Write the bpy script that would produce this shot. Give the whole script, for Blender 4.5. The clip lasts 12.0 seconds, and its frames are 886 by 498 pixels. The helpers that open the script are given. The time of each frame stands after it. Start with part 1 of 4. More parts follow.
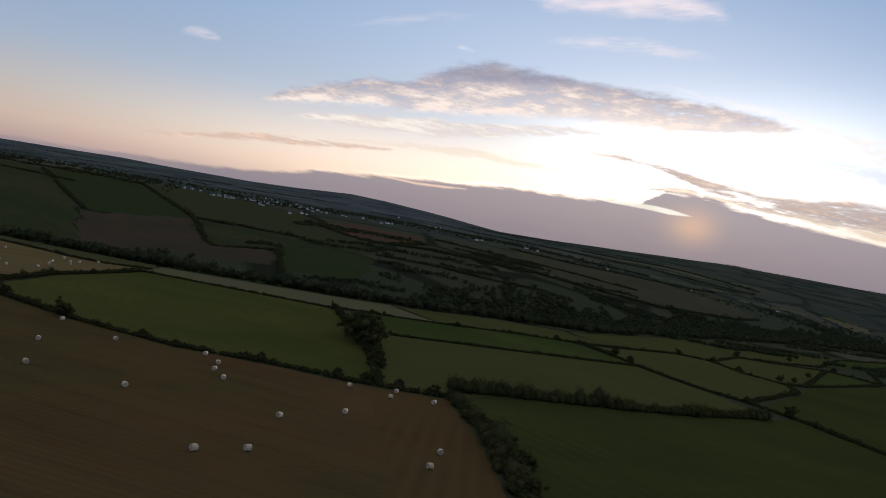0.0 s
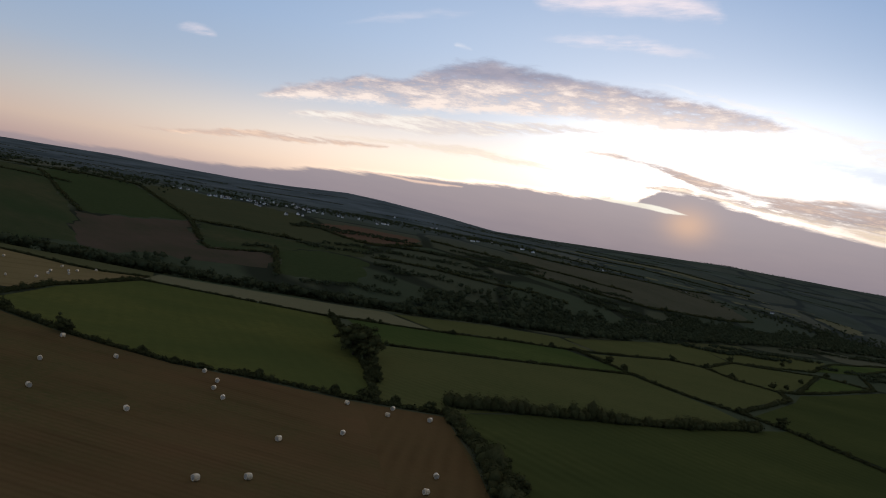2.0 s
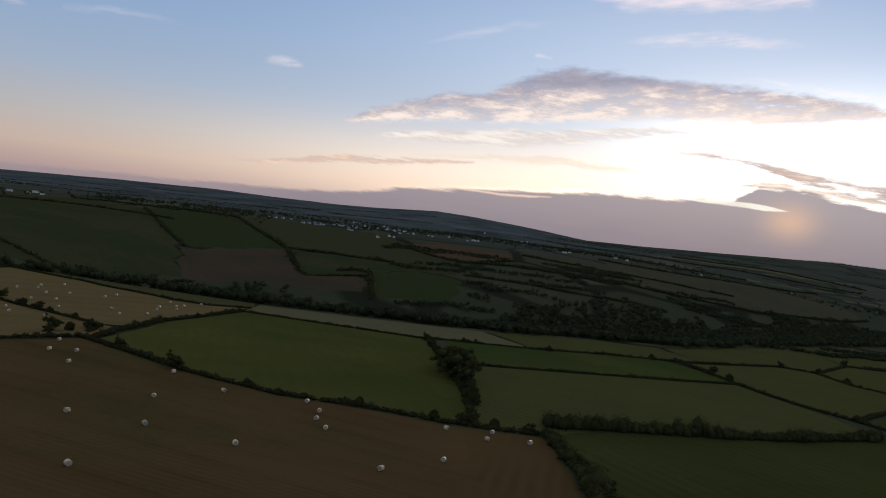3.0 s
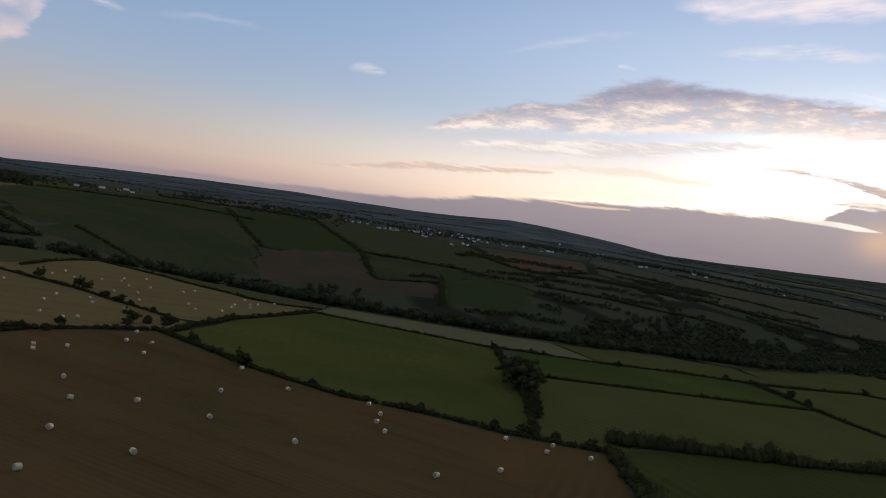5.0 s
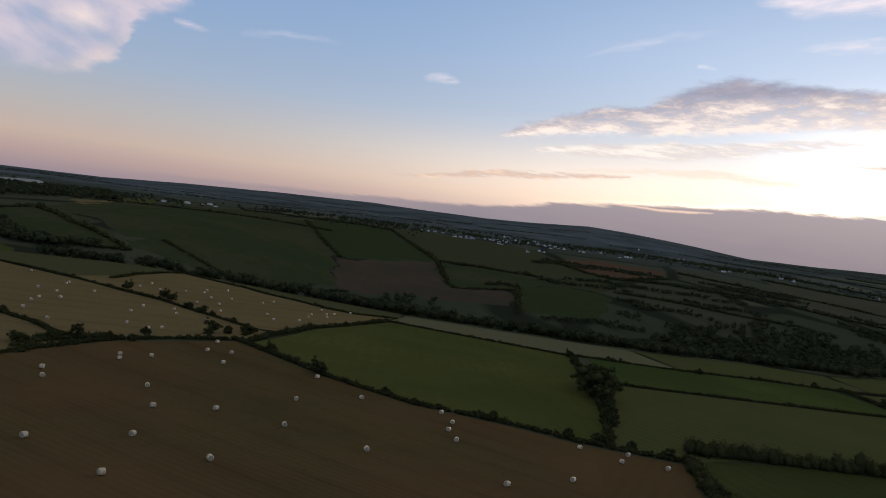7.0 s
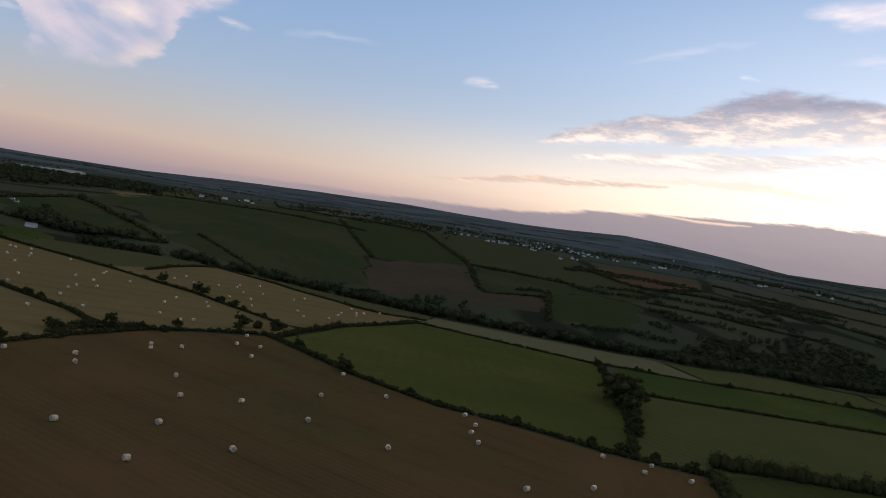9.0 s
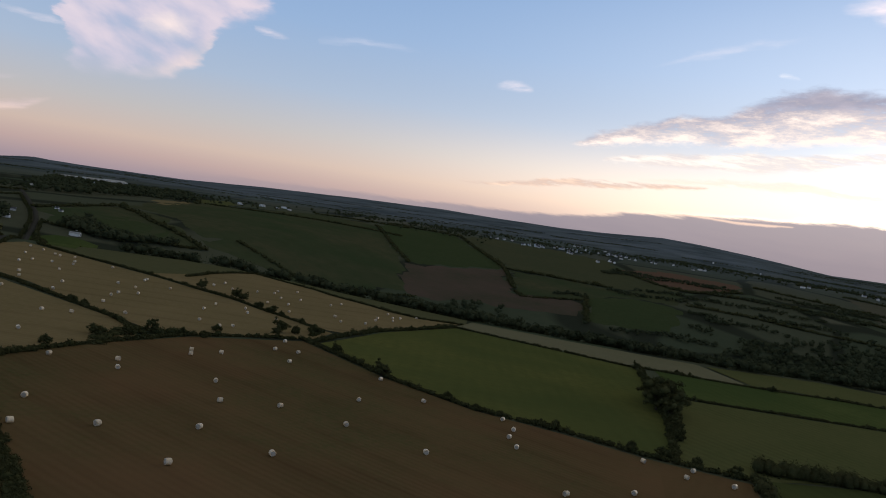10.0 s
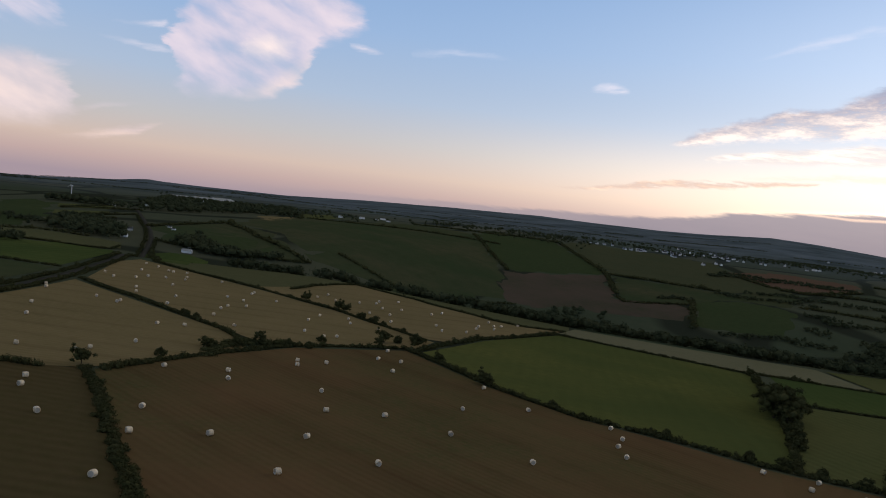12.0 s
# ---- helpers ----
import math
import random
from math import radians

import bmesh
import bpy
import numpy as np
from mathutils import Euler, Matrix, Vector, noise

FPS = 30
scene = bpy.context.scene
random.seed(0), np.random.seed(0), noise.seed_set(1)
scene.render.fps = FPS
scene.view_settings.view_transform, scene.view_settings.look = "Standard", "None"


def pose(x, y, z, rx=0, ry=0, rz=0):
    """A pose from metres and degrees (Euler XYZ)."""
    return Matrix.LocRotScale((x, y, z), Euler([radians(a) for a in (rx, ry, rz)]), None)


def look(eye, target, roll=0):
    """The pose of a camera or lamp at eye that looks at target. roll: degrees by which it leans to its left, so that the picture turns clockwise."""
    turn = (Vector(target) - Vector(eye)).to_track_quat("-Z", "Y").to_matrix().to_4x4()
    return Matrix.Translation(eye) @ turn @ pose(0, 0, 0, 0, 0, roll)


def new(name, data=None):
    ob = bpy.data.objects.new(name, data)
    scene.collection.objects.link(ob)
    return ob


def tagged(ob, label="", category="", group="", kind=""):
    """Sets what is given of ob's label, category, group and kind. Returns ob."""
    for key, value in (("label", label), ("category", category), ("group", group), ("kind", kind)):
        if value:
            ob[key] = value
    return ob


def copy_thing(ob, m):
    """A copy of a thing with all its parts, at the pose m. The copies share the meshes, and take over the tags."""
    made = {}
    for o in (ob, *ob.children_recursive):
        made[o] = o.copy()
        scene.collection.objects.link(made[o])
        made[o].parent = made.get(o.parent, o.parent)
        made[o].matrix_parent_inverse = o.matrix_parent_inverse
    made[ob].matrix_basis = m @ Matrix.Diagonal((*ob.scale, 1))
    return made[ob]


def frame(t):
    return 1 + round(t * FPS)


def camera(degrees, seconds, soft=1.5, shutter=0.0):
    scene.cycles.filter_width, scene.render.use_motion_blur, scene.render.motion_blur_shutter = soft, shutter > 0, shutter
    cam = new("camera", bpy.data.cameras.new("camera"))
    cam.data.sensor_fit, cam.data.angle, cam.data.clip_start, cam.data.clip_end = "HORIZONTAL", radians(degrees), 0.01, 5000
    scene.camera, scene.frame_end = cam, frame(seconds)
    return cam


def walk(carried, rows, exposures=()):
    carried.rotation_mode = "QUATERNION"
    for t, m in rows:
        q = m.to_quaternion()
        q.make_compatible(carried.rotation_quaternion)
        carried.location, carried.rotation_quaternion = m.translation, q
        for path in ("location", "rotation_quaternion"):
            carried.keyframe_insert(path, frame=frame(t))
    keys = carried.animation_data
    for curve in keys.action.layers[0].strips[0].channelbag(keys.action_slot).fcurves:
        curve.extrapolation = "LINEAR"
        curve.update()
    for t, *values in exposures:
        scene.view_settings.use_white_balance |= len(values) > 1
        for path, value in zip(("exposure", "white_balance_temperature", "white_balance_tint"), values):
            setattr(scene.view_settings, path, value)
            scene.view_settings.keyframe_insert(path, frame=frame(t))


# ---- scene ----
# A drone hovers over stubble fields, climbs a little and turns left. Seconds, eye, heading, pitch, lean to the left.
cam = camera(57.5, 12.0, soft=1.0)
PATH = [
    (0, (-0.21, -0.11, 38.08), -0.56, -1.63, 9.82),
    (0.5, (-0.76, -0.98, 39.55), -0.82, -1.62, 11.14),
    (1, (-1.14, -1.72, 40.98), -0.96, -1.68, 11.64),
    (1.5, (-1.34, -2.29, 42.34), -0.94, -1.73, 10.95),
    (2, (-1.40, -2.74, 43.64), -0.89, -1.74, 10.07),
    (2.5, (-1.35, -3.11, 44.87), -0.84, -1.77, 10.13),
    (2.8, (-1.31, -3.33, 45.58), -0.80, -1.83, 9.22),
    (2.9, (-1.30, -3.39, 45.82), 5.32, -1.68, 6.62),
    (3, (-1.28, -3.46, 46.05), 5.67, -1.68, 6.65),
    (5, (0.84, -2.72, 46.21), 11.02, -1.79, 8.55),
    (5.5, (1.36, -2.53, 46.26), 12.69, -1.84, 7.56),
    (6, (1.86, -2.41, 46.32), 14.23, -1.87, 7.34),
    (6.5, (2.33, -2.38, 46.38), 15.58, -1.94, 7.13),
    (7, (2.78, -2.38, 46.44), 16.52, -1.97, 7.39),
    (9, (3.99, -2.50, 46.32), 18.90, -2.06, 9.31),
    (9.5, (4.09, -2.39, 46.24), 19.80, -2.06, 9.19),
    (10, (3.91, -2.15, 46.12), 21.47, -2.13, 8.60),
    (10.5, (3.61, -1.79, 45.97), 23.14, -2.21, 8.07),
    (11, (3.32, -1.27, 45.85), 24.93, -2.29, 7.71),
    (11.5, (3.00, -0.74, 45.73), 26.68, -2.38, 7.17),
    (12, (2.63, -0.25, 45.60), 28.44, -2.46, 6.70),
]


def aimed(eye, heading, pitch, lean):
    a, p = radians(heading), radians(pitch)
    ahead = Vector((-math.sin(a) * math.cos(p), math.cos(a) * math.cos(p), math.sin(p)))
    return look(eye, Vector(eye) + ahead, lean)


walk(cam, [(t, aimed(eye, heading, pitch, lean)) for t, eye, heading, pitch, lean in PATH], [(0, 0.0), (3, 0.0), (6.5, .06), (9, .18), (12, .3)])

# ---- sky and sun ----
SUN_AZ, SUN_EL = 15.0, 5.0


def linear(r, g, b):
    return tuple(((c / 255 + .055) / 1.055) ** 2.4 if c > 10 else c / 255 / 12.92 for c in (r, g, b)) + (1,)


world = bpy.data.worlds.new("World")
scene.world = world
world.use_nodes = True
wn, wl = world.node_tree.nodes, world.node_tree.links


def put(sock, v):
    if hasattr(v, "is_linked"):
        wl.new(v, sock)
    else:
        sock.default_value = v


def calc(op, a, b=None, c=None, clamp=False):
    n = wn.new("ShaderNodeMath")
    n.operation = op
    for k, v in enumerate((a, b, c)):
        if v is not None:
            put(n.inputs[k], v)
    n.use_clamp = clamp
    return n.outputs[0]


def blend(f, a, b):
    n = wn.new("ShaderNodeMix")
    n.data_type = "RGBA"
    put(n.inputs["Factor"], f)
    put(n.inputs["A"], a)
    put(n.inputs["B"], b)
    return n.outputs["Result"]


def plus(a, b):
    n = wn.new("ShaderNodeMix")
    n.data_type, n.blend_type = "RGBA", "ADD"
    n.inputs["Factor"].default_value = 1
    put(n.inputs["A"], a)
    put(n.inputs["B"], b)
    return n.outputs["Result"]


def tint(f, colour):
    n = wn.new("ShaderNodeMix")
    n.data_type = "RGBA"
    put(n.inputs["Factor"], f)
    n.inputs["A"].default_value = (0, 0, 0, 1)
    n.inputs["B"].default_value = colour
    n.clamp_factor = False
    return n.outputs["Result"]


way = wn.new("ShaderNodeTexCoord")
split = wn.new("ShaderNodeSeparateXYZ")
wl.new(way.outputs["Generated"], split.inputs[0])
AZ = calc("MULTIPLY", calc("ARCTAN2", calc("MULTIPLY", split.outputs[0], -1.0), split.outputs[1]), 57.2958)
EL = calc("MULTIPLY", calc("ARCSINE", split.outputs[2]), 57.2958)


def grain(sa, se, seed, slope=0.0, detail=6.0, rough=.58):
    """Cloud noise over the dome, stretched along the horizon."""
    v = wn.new("ShaderNodeCombineXYZ")
    wl.new(calc("MULTIPLY", AZ, sa), v.inputs[0])
    wl.new(calc("MULTIPLY", calc("SUBTRACT", EL, calc("MULTIPLY", AZ, slope)), se), v.inputs[1])
    v.inputs[2].default_value = seed
    n = wn.new("ShaderNodeTexNoise")
    n.inputs["Scale"].default_value, n.inputs["Detail"].default_value, n.inputs["Roughness"].default_value = 1, detail, rough
    wl.new(v.outputs[0], n.inputs["Vector"])
    return n.outputs["Fac"]


def hump(az, el, ra, re, slope=0.0):
    """1 at a centre in the sky, falling to 0 at the edge of a leaning ellipse, then negative; and the height within it."""
    da = calc("SUBTRACT", AZ, az)
    up = calc("SUBTRACT", calc("SUBTRACT", EL, el), calc("MULTIPLY", da, slope))
    a2 = calc("POWER", calc("DIVIDE", calc("ABSOLUTE", da), ra), 2.0)
    e2 = calc("POWER", calc("DIVIDE", calc("ABSOLUTE", up), re), 2.0)
    return calc("SUBTRACT", 1.0, calc("ADD", a2, e2)), calc("DIVIDE", up, re)


def glow(az, el, ra, re):
    h, _ = hump(az, el, ra, re)
    return calc("EXPONENT", calc("SUBTRACT", h, 1.0))


air = wn.new("ShaderNodeTexSky")
air.sky_type, air.sun_disc = "NISHITA", False
air.sun_elevation, air.sun_rotation = radians(SUN_EL), radians(SUN_AZ)
thin = wn.new("ShaderNodeMix")
thin.data_type, thin.blend_type = "RGBA", "MULTIPLY"
thin.inputs["Factor"].default_value = 1
wl.new(air.outputs[0], thin.inputs["A"])
thin.inputs["B"].default_value = (.05, .05, .05, 1)

ramp = wn.new("ShaderNodeValToRGB")
wl.new(calc("DIVIDE", EL, 60.0, clamp=True), ramp.inputs[0])
BANDS = [(0, (158, 142, 152)), (1.2, (184, 160, 158)), (2.4, (199, 178, 168)), (4.5, (183, 181, 184)), (7.5, (163, 180, 204)), (12, (143, 171, 208)), (20, (114, 152, 200)), (30, (122, 130, 142)), (60, (128, 121, 113))]
while len(ramp.color_ramp.elements) < len(BANDS):
    ramp.color_ramp.elements.new(.5)
for e, (deg, rgb) in zip(ramp.color_ramp.elements, BANDS):
    e.position, e.color = deg / 60, linear(*rgb)
base = blend(.9, thin.outputs["Result"], ramp.outputs[0])
# the lit half of the sky round the veiled sun
base = plus(base, tint(calc("MULTIPLY", glow(-3, 3.6, 23, 3.0), .5), (1, .72, .47, 1)))
base = plus(base, tint(calc("MULTIPLY", glow(-17, 6.4, 9, 3.4), .95), (1, .93, .84, 1)))
base = plus(base, tint(calc("MULTIPLY", glow(-13, 10, 26, 11), .27), (1, .99, .96, 1)))
base = plus(base, tint(calc("MULTIPLY", glow(-26, 9, 9, 3.4), .3), (1, .97, .93, 1)))


# grains that the clouds share, a coarse and a fine one each
GRAINS = {"heap": (grain(.25, .5, 5.7, .3, 4.0, .5), grain(.26, .6, 9.1, .35, 5.0, .5)), "layer": (grain(.22, .95, 3.1, -.1), grain(.8, 2.9, 7.3, -.07, 10.0, .68)),
          "dapple": (grain(.35, 1.3, 3.9, -.1), grain(1.15, 3.8, 8.3, -.02, 10.0, .7)), "wisp": (grain(.25, 1.4, 2.2, -.12), grain(.5, 2.8, 4.4, -.14)),
          "streak": (grain(.28, 1.7, 6.6, .03), grain(.7, 4.6, 1.7, .05, 10.0, .68)), "fan": (grain(.16, .6, 4.8, .4, 4.0, .5), grain(.3, 1.3, 2.9, .45, 6.0, .55))}


def edges(rows, bearing):
    """Lower and upper edge of a cloud over the bearing, straight from row to row: rows of bearing, lower, upper, in degrees."""
    n = wn.new("ShaderNodeValToRGB")
    (a, lo, hi), (b, lo2, hi2) = rows[0], rows[-1]
    stops = [(a - .6, (lo + hi) / 2 + .8, (lo + hi) / 2 - .8), *rows, (b + .6, (lo2 + hi2) / 2 + .8, (lo2 + hi2) / 2 - .8)]
    while len(n.color_ramp.elements) < len(stops):
        n.color_ramp.elements.new(.5)
    for e, (az, low, high) in zip(n.color_ramp.elements, stops):
        e.position, e.color = (az + 40) / 130, ((low + 3) / 26, (high + 3) / 26, 0, 1)
    wl.new(calc("DIVIDE", calc("ADD", bearing, 40.0), 130.0), n.inputs[0])
    c = wn.new("ShaderNodeSeparateColor")
    wl.new(n.outputs[0], c.inputs[0])
    return [calc("SUBTRACT", calc("MULTIPLY", c.outputs[k], 26.0), 3.0) for k in (0, 1)]


def eased(v):
    v = calc("ADD", v, 0.0, clamp=True)
    return calc("MULTIPLY", calc("MULTIPLY", v, v), calc("SUBTRACT", 3.0, calc("MULTIPLY", v, 2.0)))


SWAY, HEAVE = calc("SUBTRACT", grain(.3, .8, 11.3, 0, 7.0, .6), .5), calc("SUBTRACT", grain(.4, 1.0, 13.9, -.05, 8.0, .62), .5)


def deck(under, rows, sort, soft_low, soft_high, ragged, cover, lit, shade, tilt=.4, mottle=2.6, bias=0.0, holes=1.2):
    """A cloud between two edges that stray by some ragged degrees, thinned by its grain, lit from below by tilt and mottled."""
    coarse, fine = GRAINS[sort]
    low, high = edges(rows, calc("ADD", AZ, calc("MULTIPLY", SWAY, ragged * 7.0)))
    here = calc("ADD", EL, calc("MULTIPLY", calc("ADD", HEAVE, calc("MULTIPLY", calc("SUBTRACT", fine, .5), .7)), ragged * 2.6))
    above, below = calc("SUBTRACT", here, low), calc("SUBTRACT", high, here)
    m = calc("MULTIPLY", eased(calc("DIVIDE", above, soft_low)), eased(calc("DIVIDE", below, soft_high)))
    body = calc("ADD", calc("MULTIPLY", coarse, .6), calc("MULTIPLY", fine, .4))
    m = calc("MULTIPLY", m, eased(calc("ADD", calc("MULTIPLY", calc("SUBTRACT", body, .5), holes * 4.0), .8)))
    v = calc("DIVIDE", above, calc("ADD", calc("MAXIMUM", calc("SUBTRACT", high, low), 0.0), .15), clamp=True)
    f = calc("ADD", calc("MULTIPLY", calc("SUBTRACT", body, .5), mottle * 1.3), calc("MULTIPLY", calc("SUBTRACT", .5, v), tilt))
    f = calc("ADD", f, .5 + bias, clamp=True)
    return blend(calc("MULTIPLY", m, cover), under, blend(f, linear(*shade), linear(*lit)))


# high thin cloud and wisps
base = deck(base, [(-17.5, 16.56, 16.69), (-16.9, 15.94, 17.28), (-16.5, 15.92, 17.67), (-13.9, 15.8, 18.62), (-13.4, 15.82, 18.8), (-8.5, 15.5, 18.2), (-5, 15.4, 17.9), (-2.5, 16.4, 17.2)], "wisp", 1.3, 1.2, .35, .9, (250, 236, 240), (226, 220, 232), .4, 2.6, .1, .5)
base = deck(base, [(-17.9, 13.95, 14.1), (-15.1, 13.59, 14.57), (-11.7, 13.57, 14.92), (-8.9, 13.4, 14.7), (-6.4, 13.5, 14.4), (-4.6, 13.7, 14)], "wisp", .9, .7, .35, .8, (252, 240, 242), (224, 222, 236), .2, 2.2, .0, 1.0)
base = deck(base, [(-0.9, 14.54, 14.92), (2.3, 13.78, 14.61), (6.2, 12.78, 13.61), (9.6, 12.03, 12.25)], "wisp", .6, .6, .25, .5, (236, 228, 236), (208, 212, 228), .2, 2, 0, .8)
base = deck(base, [(-0.8, 12.21, 12.33), (-0.3, 12.09, 12.5), (0.4, 12.13, 12.7), (1, 12.34, 12.56)], "wisp", .3, .3, .12, .7, (240, 238, 244), (216, 222, 236), .2, 2, 0, .5)
base = deck(base, [(16.6, 9.71, 10.02), (17.6, 9.34, 10.3), (18.8, 9.4, 10.24), (19.8, 9.56, 9.71)], "wisp", .5, .5, .2, .85, (244, 230, 234), (214, 212, 226), .2, 2, 0, .8)
base = deck(base, [(24.6, 10.92, 11.29), (26.9, 10.81, 11.62), (29.2, 10.76, 11.7), (32.3, 10.47, 11.04)], "wisp", .7, .6, .3, .36, (228, 222, 232), (200, 206, 224), .2, 2, 0, 1.6)
# the long mottled cloud over the sun, its grey cap and bright rim, with thin lines under it
base = deck(base, [(-12, 8.2, 8.5), (-6, 7.2, 8.3), (-2.1, 6.3, 7.6), (1.8, 5.8, 7.41), (6.6, 5.6, 6.8), (9.7, 5.5, 6.3), (11.6, 5.5, 5.8)], "streak", .4, .3, .3, .85, (255, 246, 236), (204, 184, 182), .1, 3.8, .08, 1.3)
base = deck(base, [(-8, 4.9, 5.3), (-2, 4.9, 5.9), (4, 4.7, 5.4), (9, 4.5, 4.9)], "streak", .35, .35, .3, .6, (255, 240, 216), (222, 198, 186), .1, 3.4, 0, 1.8)
base = deck(base, [(4, 4.43, 4.82), (9.4, 3.83, 4.56), (13.6, 3.43, 4.2), (18.4, 2.85, 3.25), (21.4, 2.66, 2.87)], "streak", .25, .25, .25, .85, (255, 222, 196), (180, 154, 150), .1, 3.2, -.1, 1.6)
base = deck(base, [(-36, 6.4, 8.3), (-27.8, 6.8, 8.46), (-26.1, 7.12, 8.93), (-23.3, 7.56, 8.93), (-20.8, 8.12, 8.34)], "layer", .7, .7, .4, .5, (222, 228, 242), (184, 198, 222), .3, 2, 0, 1.2)
base = deck(base, [(-36, 7.5, 10), (-27.8, 7.98, 10.07), (-25.7, 9.22, 10.13), (-22.2, 10.27, 11.06), (-17, 11.22, 11.83), (-13.9, 11.68, 12.05), (-10.1, 11.79, 11.86)], "dapple", .5, .4, .3, .95, (255, 252, 250), (236, 226, 226), 0, 2.0, .3, 1.6)
base = deck(base, [(-25.6, 9.61, 9.64), (-23.6, 9.71, 10.13), (-23.2, 9.62, 10.23), (-21.7, 9.26, 10.56), (-20.3, 9.12, 10.86), (-18.9, 8.99, 11.02), (-16.6, 8.72, 11.29), (-15.3, 8.56, 11.38), (-12.8, 8.59, 11.54), (-11.4, 8.6, 11.57), (-8.9, 8.53, 11.63), (-7.5, 8.49, 11.67), (-5.3, 8.28, 11.73), (-2, 7.98, 11.8), (0.3, 7.62, 11.2), (1.7, 7.38, 10.6), (4, 7.3, 9.8), (4.4, 7.3, 9.75), (6.8, 7.09, 9.44), (8.3, 6.96, 8.82), (12.1, 6.22, 7.72), (14.2, 6.18, 6.32)], "dapple", .6, .6, .36, .97, (255, 238, 228), (156, 146, 160), 1.0, 3.4, .02, .8)
base = deck(base, [(-17, 10.86, 11.15), (-13, 10.73, 11.52), (-9.1, 10.74, 11.73), (-5.6, 10.26, 11.93), (-2, 9.81, 12.05), (0.3, 9.67, 11.6), (1.6, 9.61, 10.9), (4.8, 9.43, 9.5)], "layer", 1.0, .7, .42, .88, (186, 178, 190), (130, 136, 160), .5, 2.6, -.1, .9)
# dark broken streaks beside the sun
base = deck(base, [(-36, 4.3, 5.9), (-28.5, 4.35, 5.87), (-26.5, 4.37, 6.1), (-23.9, 4.54, 5.73), (-20.7, 4.66, 5.76), (-18.1, 5.1, 6.18), (-16.2, 5.5, 6.51), (-14.2, 6.13, 6.72), (-12.2, 6.38, 6.98), (-9.8, 6.53, 6.95), (-8.5, 6.32, 6.43)], "streak", .3, .35, .2, .97, (244, 216, 196), (136, 124, 136), -.2, 3.8, -.16, 1.1)
base = deck(base, [(-36, 4, 4.76), (-28.7, 4, 4.76), (-23.2, 4.22, 4.87), (-19.6, 4.57, 5.08), (-17.4, 4.76, 5.28), (-15.2, 4.69, 5.4), (-13.5, 4.73, 4.91)], "streak", .2, .2, .2, .95, (255, 232, 206), (138, 126, 138), .2, 4.2, -.1, 1.4)
# the wide heap with a bright core and rim, and the cloud west of it
base = deck(base, [(54.3, 9.26, 9.58), (54.7, 8.8, 10.31), (55.7, 8.17, 11.06), (58.2, 8.07, 11.6), (66.4, 6.57, 10.2)], "fan", 1.6, 1.4, .5, .8, (214, 204, 214), (186, 186, 206), .1, 1.6, 0, .8)
base = deck(base, [(53.1, 4.12, 4.48), (53.5, 3.29, 5.49), (54.1, 2.71, 6.45), (54.6, 2.45, 6.75), (55, 2.32, 6.99), (55.8, 2.05, 7.26), (56.3, 1.98, 7.43), (57.7, 1.77, 7.61), (58.2, 1.65, 7.67), (63.4, 0.44, 7.2), (63.9, 0.4, 7.16), (68.4, 0, 7.17)], "heap", 2.2, 1.6, .5, .92, (236, 214, 206), (196, 186, 198), .1, 1.8, 0, .5)
base = deck(base, [(52.9, 6.89, 7.03), (54.6, 6.43, 7.12), (56.2, 6.41, 7.04)], "wisp", .4, .5, .25, .6, (216, 204, 212), (190, 188, 204))
base = deck(base, [(49.2, 4.88, 5.03), (50.4, 4.55, 5.05), (52.1, 4.07, 4.71), (53.7, 3.8, 4.19)], "wisp", .5, .5, .25, .6, (214, 198, 202), (190, 184, 198))
base = deck(base, [(48.1, 3.8, 4.09), (49.9, 2.63, 3.67), (51.9, 2.19, 3.02), (54.9, 1.84, 2.19)], "wisp", .6, .6, .25, .75, (232, 206, 198), (196, 182, 190))
base = deck(base, [(48.4, 8.27, 8.84), (50.1, 8.32, 8.89), (51.8, 8.58, 8.99), (53, 8.77, 8.95)], "wisp", .4, .4, .2, .75, (226, 216, 224), (198, 198, 214), .2, 2, 0, .8)
base = deck(base, [(48.6, 9.9, 10.69), (50.9, 9.68, 10.02), (51.8, 9.58, 9.93), (52.4, 9.52, 9.59)], "wisp", .4, .4, .2, .75, (226, 216, 222), (198, 196, 212), .2, 2, 0, .8)
base = deck(base, [(35.2, 12.64, 12.86), (36.3, 12.11, 12.48), (37.4, 11.28, 11.8)], "wisp", .4, .4, .2, .75, (232, 220, 226), (204, 200, 216), .2, 2, 0, .8)
base = deck(base, [(33.9, 10.39, 10.54), (34.7, 10.21, 10.73), (35.7, 10.3, 10.96), (36.9, 10.59, 10.96)], "wisp", .4, .4, .2, .75, (234, 220, 224), (204, 200, 216), .2, 2, 0, .8)
base = deck(base, [(35.3, 11.61, 12.46), (36.1, 11.27, 13.84), (37.3, 10.76, 15.12), (37.9, 10.34, 15.76), (38.8, 9.71, 15.82), (40, 7.25, 15.9), (41, 6.68, 15.97), (41.8, 6.22, 15.83), (44.7, 5.79, 15.32), (46.4, 5.54, 14.57), (47.3, 5.7, 14.17), (48.2, 6.75, 12.37), (48.6, 8.14, 11.39), (48.9, 9.18, 10)], "heap", 1.5, 2.8, .55, .88, (226, 209, 215), (180, 179, 202), .1, 2.1, -.08, .7)
